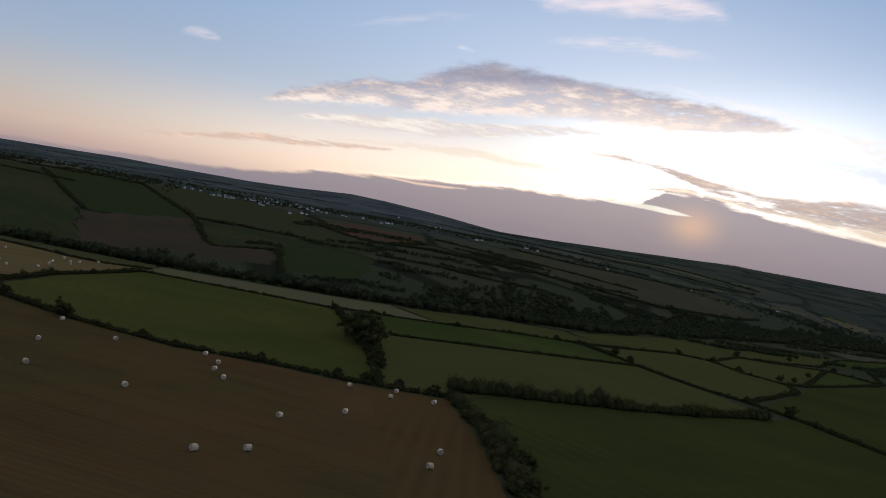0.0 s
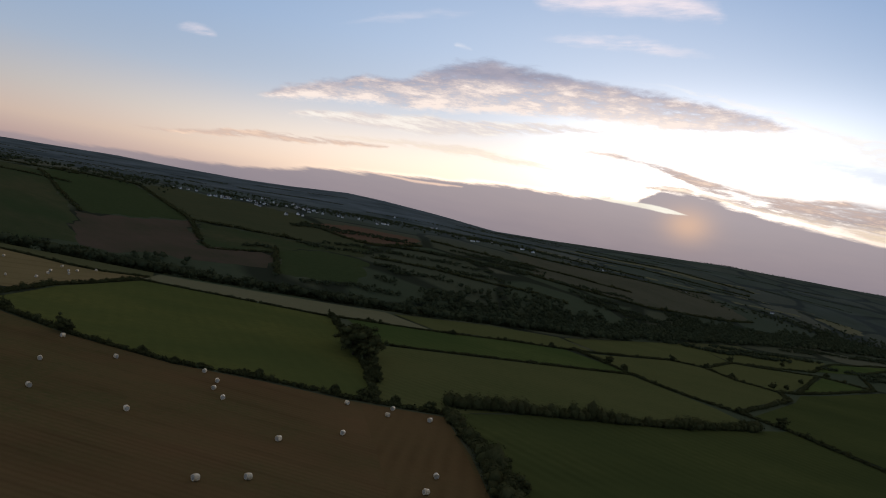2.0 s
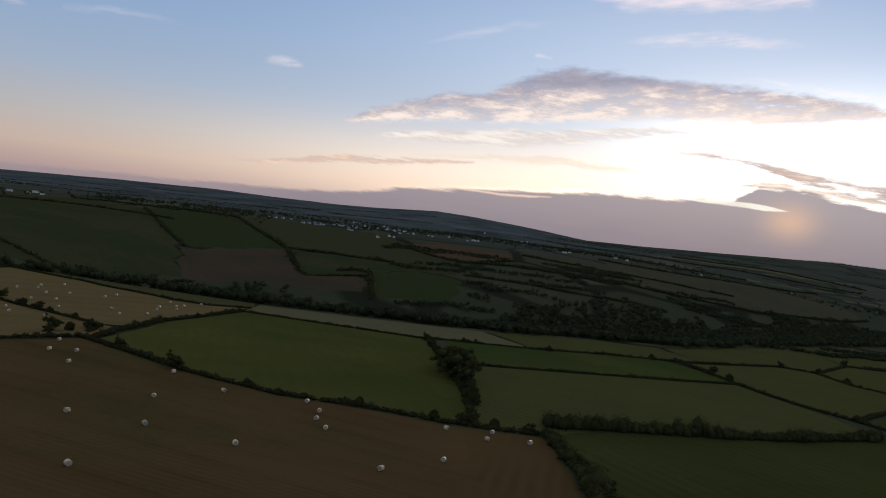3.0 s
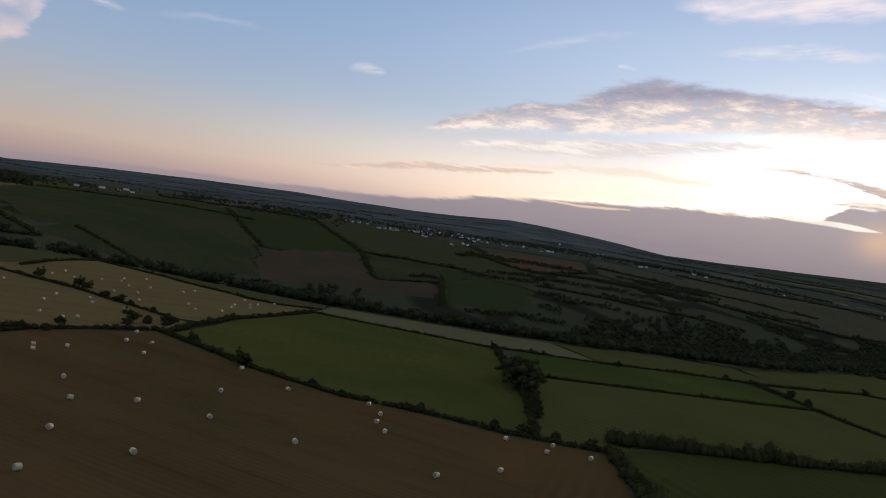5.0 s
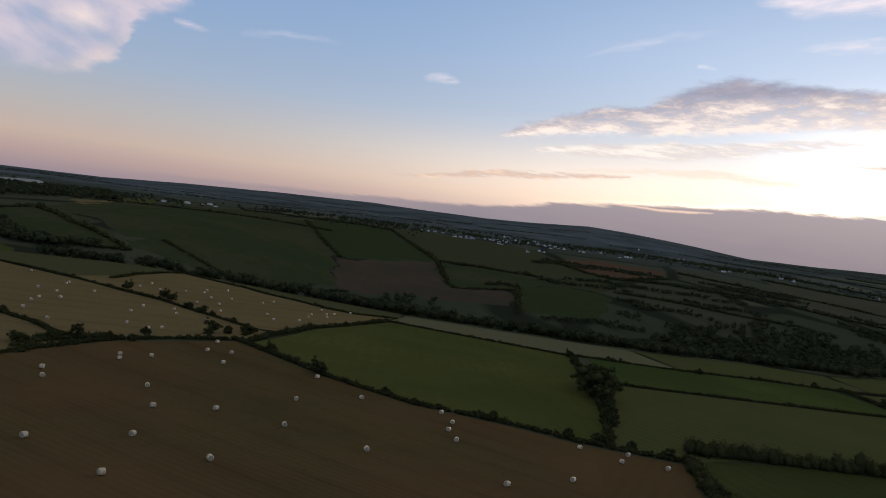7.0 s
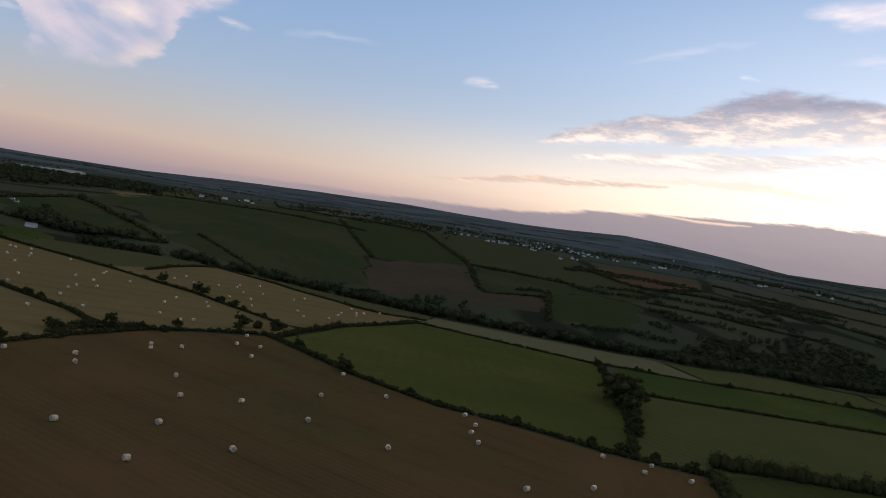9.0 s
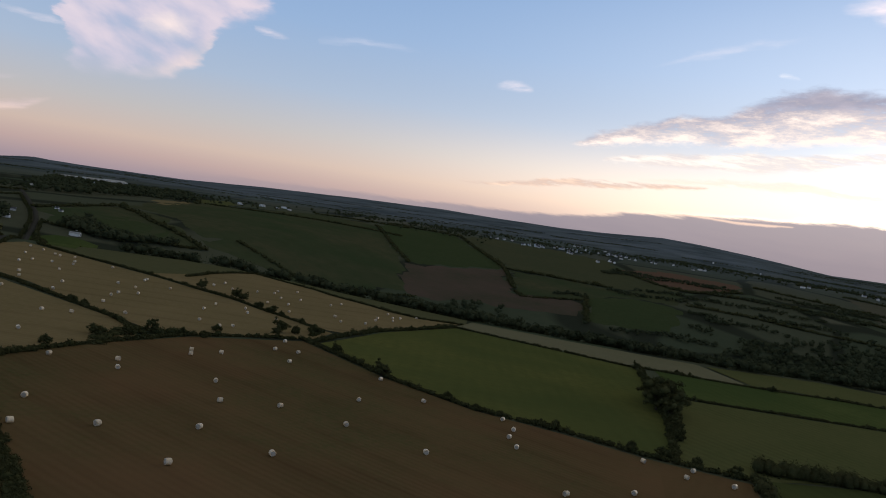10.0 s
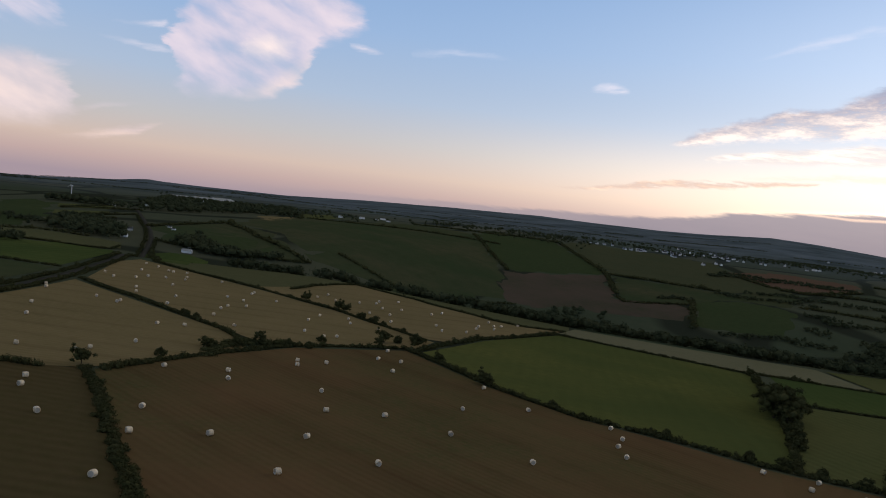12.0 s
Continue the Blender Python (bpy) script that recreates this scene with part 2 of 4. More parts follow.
base = deck(base, [(39, 9.1, 10.52), (39.4, 7.96, 10.38), (40, 7.21, 9.91), (41.5, 6.35, 8.44), (43, 6.02, 7.26), (44.6, 5.85, 6.32)], "heap", .8, 2.0, .3, .75, (252, 226, 212), (218, 198, 202), .2, 1.0, 0, .5)
base = deck(base, [(39.9, 9.74, 9.92), (40.4, 9.1, 10.65), (41.7, 8.6, 11.12), (43.2, 8.59, 10.6), (44.2, 9.25, 9.72)], "heap", 1.5, 1.5, .4, .85, (255, 236, 224), (228, 208, 208), .0, 1.0, .1, .4)
# grey bank of cloud lying on the horizon, with a lit broken rim, and the slits through which the low sun shows
_, brink = edges([(-38, -2.5, 3.0), (-28.9, -2.5, 3.51), (-26.6, -2.5, 3.84), (-23.2, -2.5, 4.08), (-19.6, -2.5, 4.64), (-17.7, -2.5, 5.04), (-15.1, -2.5, 5.03), (-13.4, -2.5, 3.94), (-10.3, -2.5, 3.75), (-6.8, -2.5, 3.53), (-4.4, -2.5, 3.53), (2.8, -2.5, 2.86), (4.4, -2.5, 2.81), (7.6, -2.5, 2.61), (13.7, -2.5, 1.61), (22.3, -2.5, 1.25), (30, -2.5, 1.05), (46, -2.5, 0.5)], AZ)
rim = calc("ADD", calc("SUBTRACT", brink, EL), calc("MULTIPLY", calc("SUBTRACT", calc("ADD", GRAINS["streak"][0], calc("MULTIPLY", GRAINS["streak"][1], .4)), .7), .9))
edge_glow = calc("MULTIPLY", calc("EXPONENT", calc("MULTIPLY", calc("POWER", calc("ABSOLUTE", calc("DIVIDE", rim, .14)), 2.0), -1.0)), glow(-12, 3.6, 14, 2))
base = plus(base, tint(calc("MULTIPLY", edge_glow, .5), (1, .82, .62, 1)))
bank = blend(calc("MULTIPLY", EL, .28, clamp=True), linear(136, 128, 138), linear(156, 147, 155))
bank = blend(calc("MULTIPLY", calc("SUBTRACT", GRAINS["streak"][0], .35), .5, clamp=True), bank, linear(166, 152, 156))
bank = blend(calc("MULTIPLY", glow(-17.2, 2.8, 1.5, 1.1), .7), bank, linear(226, 184, 154))
fade = calc("MULTIPLY", eased(calc("MULTIPLY", rim, 3.0)), calc("DIVIDE", calc("SUBTRACT", 44.0, AZ), 28.0, clamp=True))
base = blend(calc("MULTIPLY", fade, .94), base, bank)
base = deck(base, [(-36, 3.2, 3.8), (-28.8, 3.52, 4.14), (-27, 3.75, 4.27), (-25, 3.98, 4.33), (-22.9, 4.28, 4.39)], "streak", .2, .2, .12, .85, (255, 236, 206), (196, 170, 160), 0, 3.2, 0, 2)
base = deck(base, [(-17.2, 3.42, 3.49), (-15.8, 3.3, 3.78), (-14.3, 3.41, 3.89), (-11.9, 3.5, 3.81), (-9.9, 3.65, 3.73)], "streak", .12, .12, .05, 1.0, (255, 252, 240), (255, 232, 200), 0, 1.0, .3, .3)
base = deck(base, [(-1.8, 2.81, 2.94), (-0.1, 2.59, 2.87), (1.9, 2.48, 2.77), (4.4, 2.58, 2.78), (7.6, 2.57, 2.69)], "streak", .12, .12, .06, .9, (255, 224, 200), (232, 196, 180), 0, 1.0, 0, .5)
wl.new(base, wn["Background"].inputs[0])
wn["Background"].inputs[1].default_value = 1.0

sun = new("sun", bpy.data.lights.new("sun", "SUN"))
sun.data.energy, sun.data.angle, sun.data.color = .5, radians(32), (1, .82, .62)
sun.matrix_world = look((0, 0, 0), (-math.sin(radians(SUN_AZ)), -math.cos(radians(SUN_AZ)), -math.tan(radians(SUN_EL))))


# ---- materials ----
def surface(name, colours, scales=(.03, .5), rough=.95, bump=.0, stripes=(), sheen=0.0, per_island=0.0, per_object=0.0):
    """Earthy surface: three colours mixed by coarse and fine noise; stripes are (heading, metres, strength) of tractor lines."""
    m = bpy.data.materials.new(name)
    m.use_nodes = True
    n, l = m.node_tree.nodes, m.node_tree.links
    bsdf = n["Principled BSDF"]
    bsdf.inputs["Roughness"].default_value = rough
    bsdf.inputs["Specular IOR Level"].default_value = sheen
    tc = n.new("ShaderNodeTexCoord")

    def noisy(scale, detail, low=.3, top=.7):
        t = n.new("ShaderNodeTexNoise")
        t.inputs["Scale"].default_value, t.inputs["Detail"].default_value, t.inputs["Roughness"].default_value = scale, detail, .62
        l.new(tc.outputs["Object"], t.inputs["Vector"])
        r = n.new("ShaderNodeMapRange")
        r.inputs["From Min"].default_value, r.inputs["From Max"].default_value = low, top
        l.new(t.outputs["Fac"], r.inputs["Value"])
        return r.outputs[0]

    def mixed(f, a, b):
        x = n.new("ShaderNodeMix")
        x.data_type = "RGBA"
        for s, v in ((x.inputs["Factor"], f), (x.inputs["A"], a), (x.inputs["B"], b)):
            if hasattr(v, "is_linked"):
                l.new(v, s)
            else:
                s.default_value = v
        return x.outputs["Result"]

    def math_node(op, a, b):
        x = n.new("ShaderNodeMath")
        x.operation = op
        for s, v in zip(x.inputs, (a, b)):
            if hasattr(v, "is_linked"):
                l.new(v, s)
            else:
                s.default_value = v
        return x.outputs[0]

    a, b, c = [(*v, 1) for v in colours]
    big, small = noisy(scales[0], 5, .37, .63), noisy(scales[1], 8)
    col = mixed(math_node("MULTIPLY", small, .72), mixed(big, a, b), c)
    for heading, metres, strength, sharp in stripes:
        mp = n.new("ShaderNodeMapping")
        mp.inputs["Rotation"].default_value = (0, 0, radians(heading))
        l.new(tc.outputs["Object"], mp.inputs["Vector"])
        w = n.new("ShaderNodeTexWave")
        w.inputs["Scale"].default_value = .314 / metres
        w.inputs["Distortion"].default_value, w.inputs["Detail"].default_value, w.inputs["Detail Scale"].default_value = 1.6, 3, .25
        l.new(mp.outputs[0], w.inputs["Vector"])
        f = math_node("MULTIPLY", math_node("MULTIPLY", math_node("POWER", w.outputs["Fac"], sharp), noisy(.03, 3)), strength)
        col = mixed(f, col, tuple(v * .5 for v in colours[0]) + (1,))
    if per_island or per_object:
        src = n.new("ShaderNodeNewGeometry").outputs["Random Per Island"] if per_island else n.new("ShaderNodeObjectInfo").outputs["Random"]
        hsv = n.new("ShaderNodeHueSaturation")
        k = per_island or per_object
        r = n.new("ShaderNodeMapRange")
        r.inputs["To Min"].default_value, r.inputs["To Max"].default_value = 1 - k, 1 + k
        l.new(src, r.inputs["Value"])
        l.new(r.outputs[0], hsv.inputs["Value"])
        l.new(col, hsv.inputs["Color"])
        col = hsv.outputs[0]
    l.new(col, bsdf.inputs["Base Color"])
    if bump:
        bm_node = n.new("ShaderNodeBump")
        bm_node.inputs["Strength"].default_value, bm_node.inputs["Distance"].default_value = bump, .3
        l.new(small, bm_node.inputs["Height"])
        l.new(bm_node.outputs[0], bsdf.inputs["Normal"])
    return m


STUBBLE = surface("stubble", [(0.152, 0.0935, 0.0455), (0.0815, 0.0875, 0.0345), (0.152, 0.0985, 0.0495)], (.016, .8), bump=.1, stripes=[(104, 2.0, .34, 1.5), (106, 11, .35, 9), (100, 41, .3, 2), (112, 23, .18, 4)])
HEADLAND = surface("stubble headland", [(0.1347, 0.0865, 0.0403), (0.1174, 0.0865, 0.0383), (0.1511, 0.0969, 0.0484)], (.014, .8), bump=.1, stripes=[(4, 3.4, .45, 1)])
PALE_STUBBLE = surface("pale stubble", [(0.2118, 0.1634, 0.0778), (0.1765, 0.1424, 0.0652), (0.2395, 0.1832, 0.093)], (.02, .5), bump=.12, stripes=[(50, 2.5, .25, 2), (50, 16, .4, 8)])
STRAW = surface("straw strip", [(0.1623, 0.1567, 0.0894), (0.1435, 0.1418, 0.0778), (0.1809, 0.1701, 0.101)], (.03, .5), bump=.12)
OLD_STUBBLE = surface("greening stubble", [(0.0968, 0.074, 0.034), (0.0836, 0.07, 0.03), (0.11, 0.08, 0.04)], (.02, .5), bump=.12, stripes=[(60, 3.5, .3, 1)])
PASTURE = surface("pasture", [(0.0799, 0.0986, 0.032), (0.1286, 0.1321, 0.0402), (0.0818, 0.0945, 0.0305)], (.013, .35), bump=.12, stripes=[(-20, 5, .12, 1)])
DIM_PASTURE = surface("dim pasture", [(0.0568, 0.0714, 0.0252), (0.0826, 0.094, 0.0319), (0.0602, 0.0733, 0.0252)], (.014, .35), bump=.12, stripes=[(-30, 5, .3, 1)])
LUSH = surface("lush pasture", [(0.0609, 0.0883, 0.0283), (0.0959, 0.1178, 0.0376), (0.0609, 0.0845, 0.0267)], (.014, .35), bump=.12, stripes=[(-30, 5, .22, 1)])
MEADOW = surface("mown meadow", [(0.1013, 0.1085, 0.0408), (0.0849, 0.0986, 0.0353), (0.1204, 0.1212, 0.0489)], (.02, .4), bump=.12, stripes=[(-55, 4.5, .3, 1)])
DARK_GRASS = surface("rough grass", [(0.0509, 0.0728, 0.0328), (0.089, 0.0863, 0.0448), (0.0498, 0.0645, 0.0304)], (.011, .09), bump=.3)
DEEP_GREEN = surface("deep green pasture", [(0.0542, 0.0746, 0.031), (0.0637, 0.08, 0.0348), (0.0445, 0.0613, 0.0259)], (.012, .2), bump=.2)
OLIVE = surface("olive grassland", [(0.0985, 0.1002, 0.046), (0.0831, 0.092, 0.0426), (0.1139, 0.1104, 0.0546)], (.012, .2), bump=.2)
HILL = surface("dull hillside grass", [(0.0749, 0.0802, 0.0396), (0.0632, 0.0736, 0.0366), (0.0866, 0.0883, 0.047)], (.012, .12), bump=.25)
MOOR = surface("brownish moor grass", [(0.1025, 0.099, 0.0654), (0.0771, 0.081, 0.0499), (0.1132, 0.1062, 0.074)], (.01, .12), bump=.3)
HEATH = surface("reddish heath", [(0.1126, 0.084, 0.0624), (0.0686, 0.0689, 0.0416), (0.1038, 0.0773, 0.0576)], (.016, .12), bump=.3)
PLOUGH = surface("red ploughed soil", [(0.1361, 0.0854, 0.0574), (0.1204, 0.0809, 0.0528), (0.157, 0.0967, 0.0642)], (.02, .3), bump=.2)
SCRUB = surface("scrubby moor", [(0.0769, 0.0860, 0.0519), (0.0996, 0.0996, 0.0624), (0.0543, 0.0634, 0.0389)], (.008, .08), bump=.3)


def patchwork(m, metres):
    """Far farmland: hedged plots, each of its own crop, over the moor's grain, with blue-grey haze painted on by
    distance.
    """
    n, l = m.node_tree.nodes, m.node_tree.links
    bsdf = n["Principled BSDF"]
    old = bsdf.inputs["Base Color"].links[0].from_socket
    tc = n.new("ShaderNodeTexCoord")
    wob = n.new("ShaderNodeTexNoise")
    wob.inputs["Scale"].default_value = .006
    l.new(tc.outputs["Object"], wob.inputs["Vector"])
    shift = n.new("ShaderNodeVectorMath")
    shift.operation = "MULTIPLY_ADD"
    l.new(wob.outputs["Color"], shift.inputs[0])
    shift.inputs[1].default_value = (90, 90, 0)
    l.new(tc.outputs["Object"], shift.inputs[2])
    flat = n.new("ShaderNodeVectorMath")
    flat.operation = "MULTIPLY"
    l.new(shift.outputs[0], flat.inputs[0])
    flat.inputs[1].default_value = (1, .7, 0)
    cells, lines = n.new("ShaderNodeTexVoronoi"), n.new("ShaderNodeTexVoronoi")
    lines.feature = "DISTANCE_TO_EDGE"
    for v in (cells, lines):
        v.inputs["Scale"].default_value = 1 / metres
        l.new(flat.outputs[0], v.inputs["Vector"])
    pick = n.new("ShaderNodeSeparateColor")
    l.new(cells.outputs["Color"], pick.inputs[0])
    crops = n.new("ShaderNodeValToRGB")
    crops.color_ramp.interpolation = "CONSTANT"
    rows = [(0, (.066, .086, .052)), (.3, (.084, .096, .06)), (.5, (.058, .076, .048)), (.7, (.094, .1, .064)), (.85, (.066, .094, .052)), (.95, (.14, .138, .092))]
    while len(crops.color_ramp.elements) < len(rows):
        crops.color_ramp.elements.new(.5)
    for e, (p, c) in zip(crops.color_ramp.elements, rows):
        e.position, e.color = p, (*c, 1)
    l.new(pick.outputs[0], crops.inputs[0])
    a = n.new("ShaderNodeMix")
    a.data_type = "RGBA"
    a.inputs["Factor"].default_value = .6
    l.new(old, a.inputs["A"])
    l.new(crops.outputs[0], a.inputs["B"])
    edge = n.new("ShaderNodeMapRange")
    edge.inputs["From Min"].default_value, edge.inputs["From Max"].default_value = .03, .06
    l.new(lines.outputs["Distance"], edge.inputs["Value"])
    b = n.new("ShaderNodeMix")
    b.data_type = "RGBA"
    b.inputs["A"].default_value = (.036, .042, .028, 1)
    l.new(edge.outputs[0], b.inputs["Factor"])
    l.new(a.outputs["Result"], b.inputs["B"])
    # aerial haze put into the base colour: blue-grey with distance, weaker eastwards
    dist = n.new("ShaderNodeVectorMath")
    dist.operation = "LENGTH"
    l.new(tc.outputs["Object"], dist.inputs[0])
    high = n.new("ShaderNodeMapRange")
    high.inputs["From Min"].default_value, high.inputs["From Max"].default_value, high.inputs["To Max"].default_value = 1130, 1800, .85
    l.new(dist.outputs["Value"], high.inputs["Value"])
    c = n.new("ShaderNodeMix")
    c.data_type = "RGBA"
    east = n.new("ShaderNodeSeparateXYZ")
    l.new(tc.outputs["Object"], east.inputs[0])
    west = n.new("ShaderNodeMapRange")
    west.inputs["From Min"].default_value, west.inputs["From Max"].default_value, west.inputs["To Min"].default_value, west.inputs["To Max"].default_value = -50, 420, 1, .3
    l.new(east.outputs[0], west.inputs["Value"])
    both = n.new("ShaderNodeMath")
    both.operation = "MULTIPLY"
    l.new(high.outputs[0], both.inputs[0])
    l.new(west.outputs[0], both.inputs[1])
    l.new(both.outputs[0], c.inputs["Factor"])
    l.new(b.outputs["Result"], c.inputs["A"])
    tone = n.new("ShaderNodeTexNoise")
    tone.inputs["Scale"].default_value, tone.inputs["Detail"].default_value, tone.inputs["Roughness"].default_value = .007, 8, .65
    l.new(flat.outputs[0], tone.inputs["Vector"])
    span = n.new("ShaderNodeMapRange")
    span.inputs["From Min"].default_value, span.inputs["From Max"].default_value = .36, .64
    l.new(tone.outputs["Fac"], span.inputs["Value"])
    # two mottled blue-greys of the painted haze
    far_haze = n.new("ShaderNodeMix")
    far_haze.data_type = "RGBA"
    far_haze.inputs["A"].default_value, far_haze.inputs["B"].default_value = (.075, .096, .108, 1), (.16, .19, .212, 1)
    l.new(span.outputs[0], far_haze.inputs["Factor"])
    l.new(far_haze.outputs["Result"], c.inputs["B"])
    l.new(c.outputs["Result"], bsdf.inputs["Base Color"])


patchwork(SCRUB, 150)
TARMAC = surface("worn tarmac", [(0.0595, 0.0578, 0.0477), (0.0467, 0.0459, 0.0376), (0.0723, 0.0706, 0.0578)], (.1, 2), rough=.9)
LEAF = surface("hedge leaves", [(0.0585, 0.0624, 0.026), (0.078, 0.0761, 0.034), (0.0389, 0.0429, 0.0179)], (.15, 1.5), rough=.9, per_island=.25)
WOOD_LEAF = surface("woodland leaves", [(0.0549, 0.0644, 0.0339), (0.0717, 0.0794, 0.0407), (0.0401, 0.0472, 0.025)], (.03, .6), rough=.9, per_island=.16)
BARK = surface("bark", [(.06, .048, .036), (.045, .036, .028), (.08, .066, .05)], (1.5, 12), bump=.5)
WRAP = surface("pale bale wrap", [(0.747, 0.598, 0.4002), (0.4637, 0.3708, 0.2463), (0.9016, 0.7415, 0.5131)], (1.6, 9), rough=.4, sheen=.5, bump=.15, per_object=.18)
NET = surface("weathered bale end", [(0.4320, 0.3840, 0.3120), (0.3120, 0.2760, 0.2160), (0.5520, 0.4920, 0.4080)], (1.2, 8), rough=.6, sheen=.3, bump=.3, per_object=.15)
RENDERED = surface("white render", [(.72, .72, .7), (.64, .64, .62), (.78, .78, .76)], (.3, 3), rough=.85, per_object=.15)
SLATE = surface("grey slate", [(.09, .09, .1), (.07, .07, .08), (.12, .12, .13)], (.4, 4), rough=.6, per_object=.2)
SHEET = surface("pale sheet roofing", [(.34, .35, .34), (.28, .29, .28), (.4, .4, .39)], (.3, 3), rough=.5, per_object=.2)
STEEL = surface("white painted steel", [(.7, .7, .7), (.64, .64, .64), (.75, .75, .75)], (.3, 3), rough=.4)
PANE = surface("dark window glass", [(.03, .035, .04), (.025, .03, .035), (.04, .045, .05)], (1, 3), rough=.08, sheen=.5)

# ---- the lie of the land ----
def lerp(v, pts):
    xs, ys = zip(*pts)
    return np.interp(v, xs, ys)
def ease(v):
    v = np.clip(v, 0, 1)
    return v * v * (3 - 2 * v)
BROW = [(-900, 250), (-420, 260), (-340, 345), (-233, 403), (-149, 412), (-55, 447), (0, 471), (45, 510), (125, 560), (252, 740), (465, 980), (900, 1250)]
FAR_SLOPE = [(-200, 0), (0, -22), (120, -34), (200, -33), (330, -14), (480, 2), (750, 20), (1000, 29), (1400, 40), (2500, 44), (6000, 44)]
SKY_LINE = [(-90, .3), (-45, .3), (-29, .35), (-20, .5), (-13, .28), (-8, .14), (-4.2, .1), (-1, .44), (1.4, .65), (3.5, .8), (6.5, .93), (10.6, .68), (14, .58), (18, .6), (22, .65), (28, .52), (34, .32), (40, .0), (46, -.05), (48.2, -.03), (49, .04), (50.5, -.2), (53, -.4), (57, -.9), (75, -.9), (120, -.5)]
def height(x, y):
    x, y = np.asarray(x, float), np.asarray(y, float)
    soft = 40 * np.log1p(np.exp(np.clip((y - 215) / 40, -30, 30)))
    near = -.03 * np.clip(x, -500, 260) - .065 * (np.clip(y, -150, None) - 100) + .045 * soft
    near = near + 2.6 * np.exp(-((x + 283) / 48) ** 2 - ((y - 376) / 40) ** 2)
    u = y - lerp(x, BROW)
    deep = ease((x + 520) / 260)
    far = lerp(u, FAR_SLOPE) * deep + (1 - deep) * lerp(u, [(-200, 8), (0, 3), (120, 2), (400, 18), (900, 32), (2500, 44), (6000, 44)])
    z = near + (far - near) * ease(u / 110)
    r, az = np.hypot(x, y), np.degrees(np.arctan2(-x, y))
    top = 45.6 + 3000 * np.tan(np.radians(lerp(az, SKY_LINE)))
    hill = ease((r - 1500) / 1500)
    z = z + (top - z) * hill - np.clip(r - 3050, 0, None) * .04 * ease((r - 3050) / 300)
    roll = np.sin(x / 61 + y / 93) * np.sin(y / 57 - x / 120)
    return z + roll * (1.2 * ease((u - 150) / 200) * (1 - .5 * hill))


def ground_at(x, y):
    return float(height(x, y))


def mesh_of(name, verts, faces, material):
    me = bpy.data.meshes.new(name)
    v, f = np.asarray(verts, np.float32), np.asarray(faces, np.int32)
    k = f.shape[1]
    me.vertices.add(len(v))
    me.vertices.foreach_set("co", v.ravel())
    me.loops.add(f.size)
    me.loops.foreach_set("vertex_index", f.ravel())
    me.polygons.add(len(f))
    me.polygons.foreach_set("loop_start", np.arange(0, f.size, k, dtype=np.int32))
    me.update(calc_edges=True)
    me.validate()
    me.materials.append(material)
    return me


def part(name, bm, material, parent, label=""):
    me = bpy.data.meshes.new(name)
    bm.to_mesh(me)
    bm.free()
    me.materials.append(material)
    ob = new(name, me)
    ob.parent = parent
    return tagged(ob, label) if label else ob


# one ground sheet, fine near the eye, to beyond the skyline
rings = np.concatenate([np.arange(4, 640, 9.0), np.geomspace(640, 4700, 120)])
turns = np.radians(np.concatenate([np.arange(-70, 90, .9), np.arange(90, 290, 6)]))
rr, tt = np.meshgrid(rings, turns, indexing="ij")
gx, gy = -rr * np.sin(tt), rr * np.cos(tt)
gz = height(gx, gy) - .14 - .31 * ease((gy - lerp(gx, BROW) + 70) / 50)
nr, nt_ = rr.shape
idx = np.arange(nr * nt_).reshape(nr, nt_)
nxt = np.roll(idx, -1, axis=1)
quads = np.stack([idx[:-1], idx[1:], nxt[1:], nxt[:-1]], -1).reshape(-1, 4)[:, ::-1]
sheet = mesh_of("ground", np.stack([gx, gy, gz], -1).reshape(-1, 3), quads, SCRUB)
bm = bmesh.new()
bm.from_mesh(sheet)
bm.verts.ensure_lookup_table()
bm.faces.new([bm.verts[i] for i in idx[0]])
bmesh.ops.recalc_face_normals(bm, faces=bm.faces)
if sum(f.normal.z for f in bm.faces) < 0:
    bmesh.ops.reverse_faces(bm, faces=bm.faces)
for f in bm.faces:
    f.smooth = True
bm.to_mesh(sheet)
bm.free()
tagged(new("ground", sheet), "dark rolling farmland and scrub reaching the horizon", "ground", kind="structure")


def along(line, step):
    out = []
    for (ax, ay), (bx, by) in zip(line, line[1:]):
        k = max(1, int(math.hypot(bx - ax, by - ay) / step))
        out += [(ax + (bx - ax) * i / k, ay + (by - ay) * i / k) for i in range(k)]
    return out + [line[-1]]


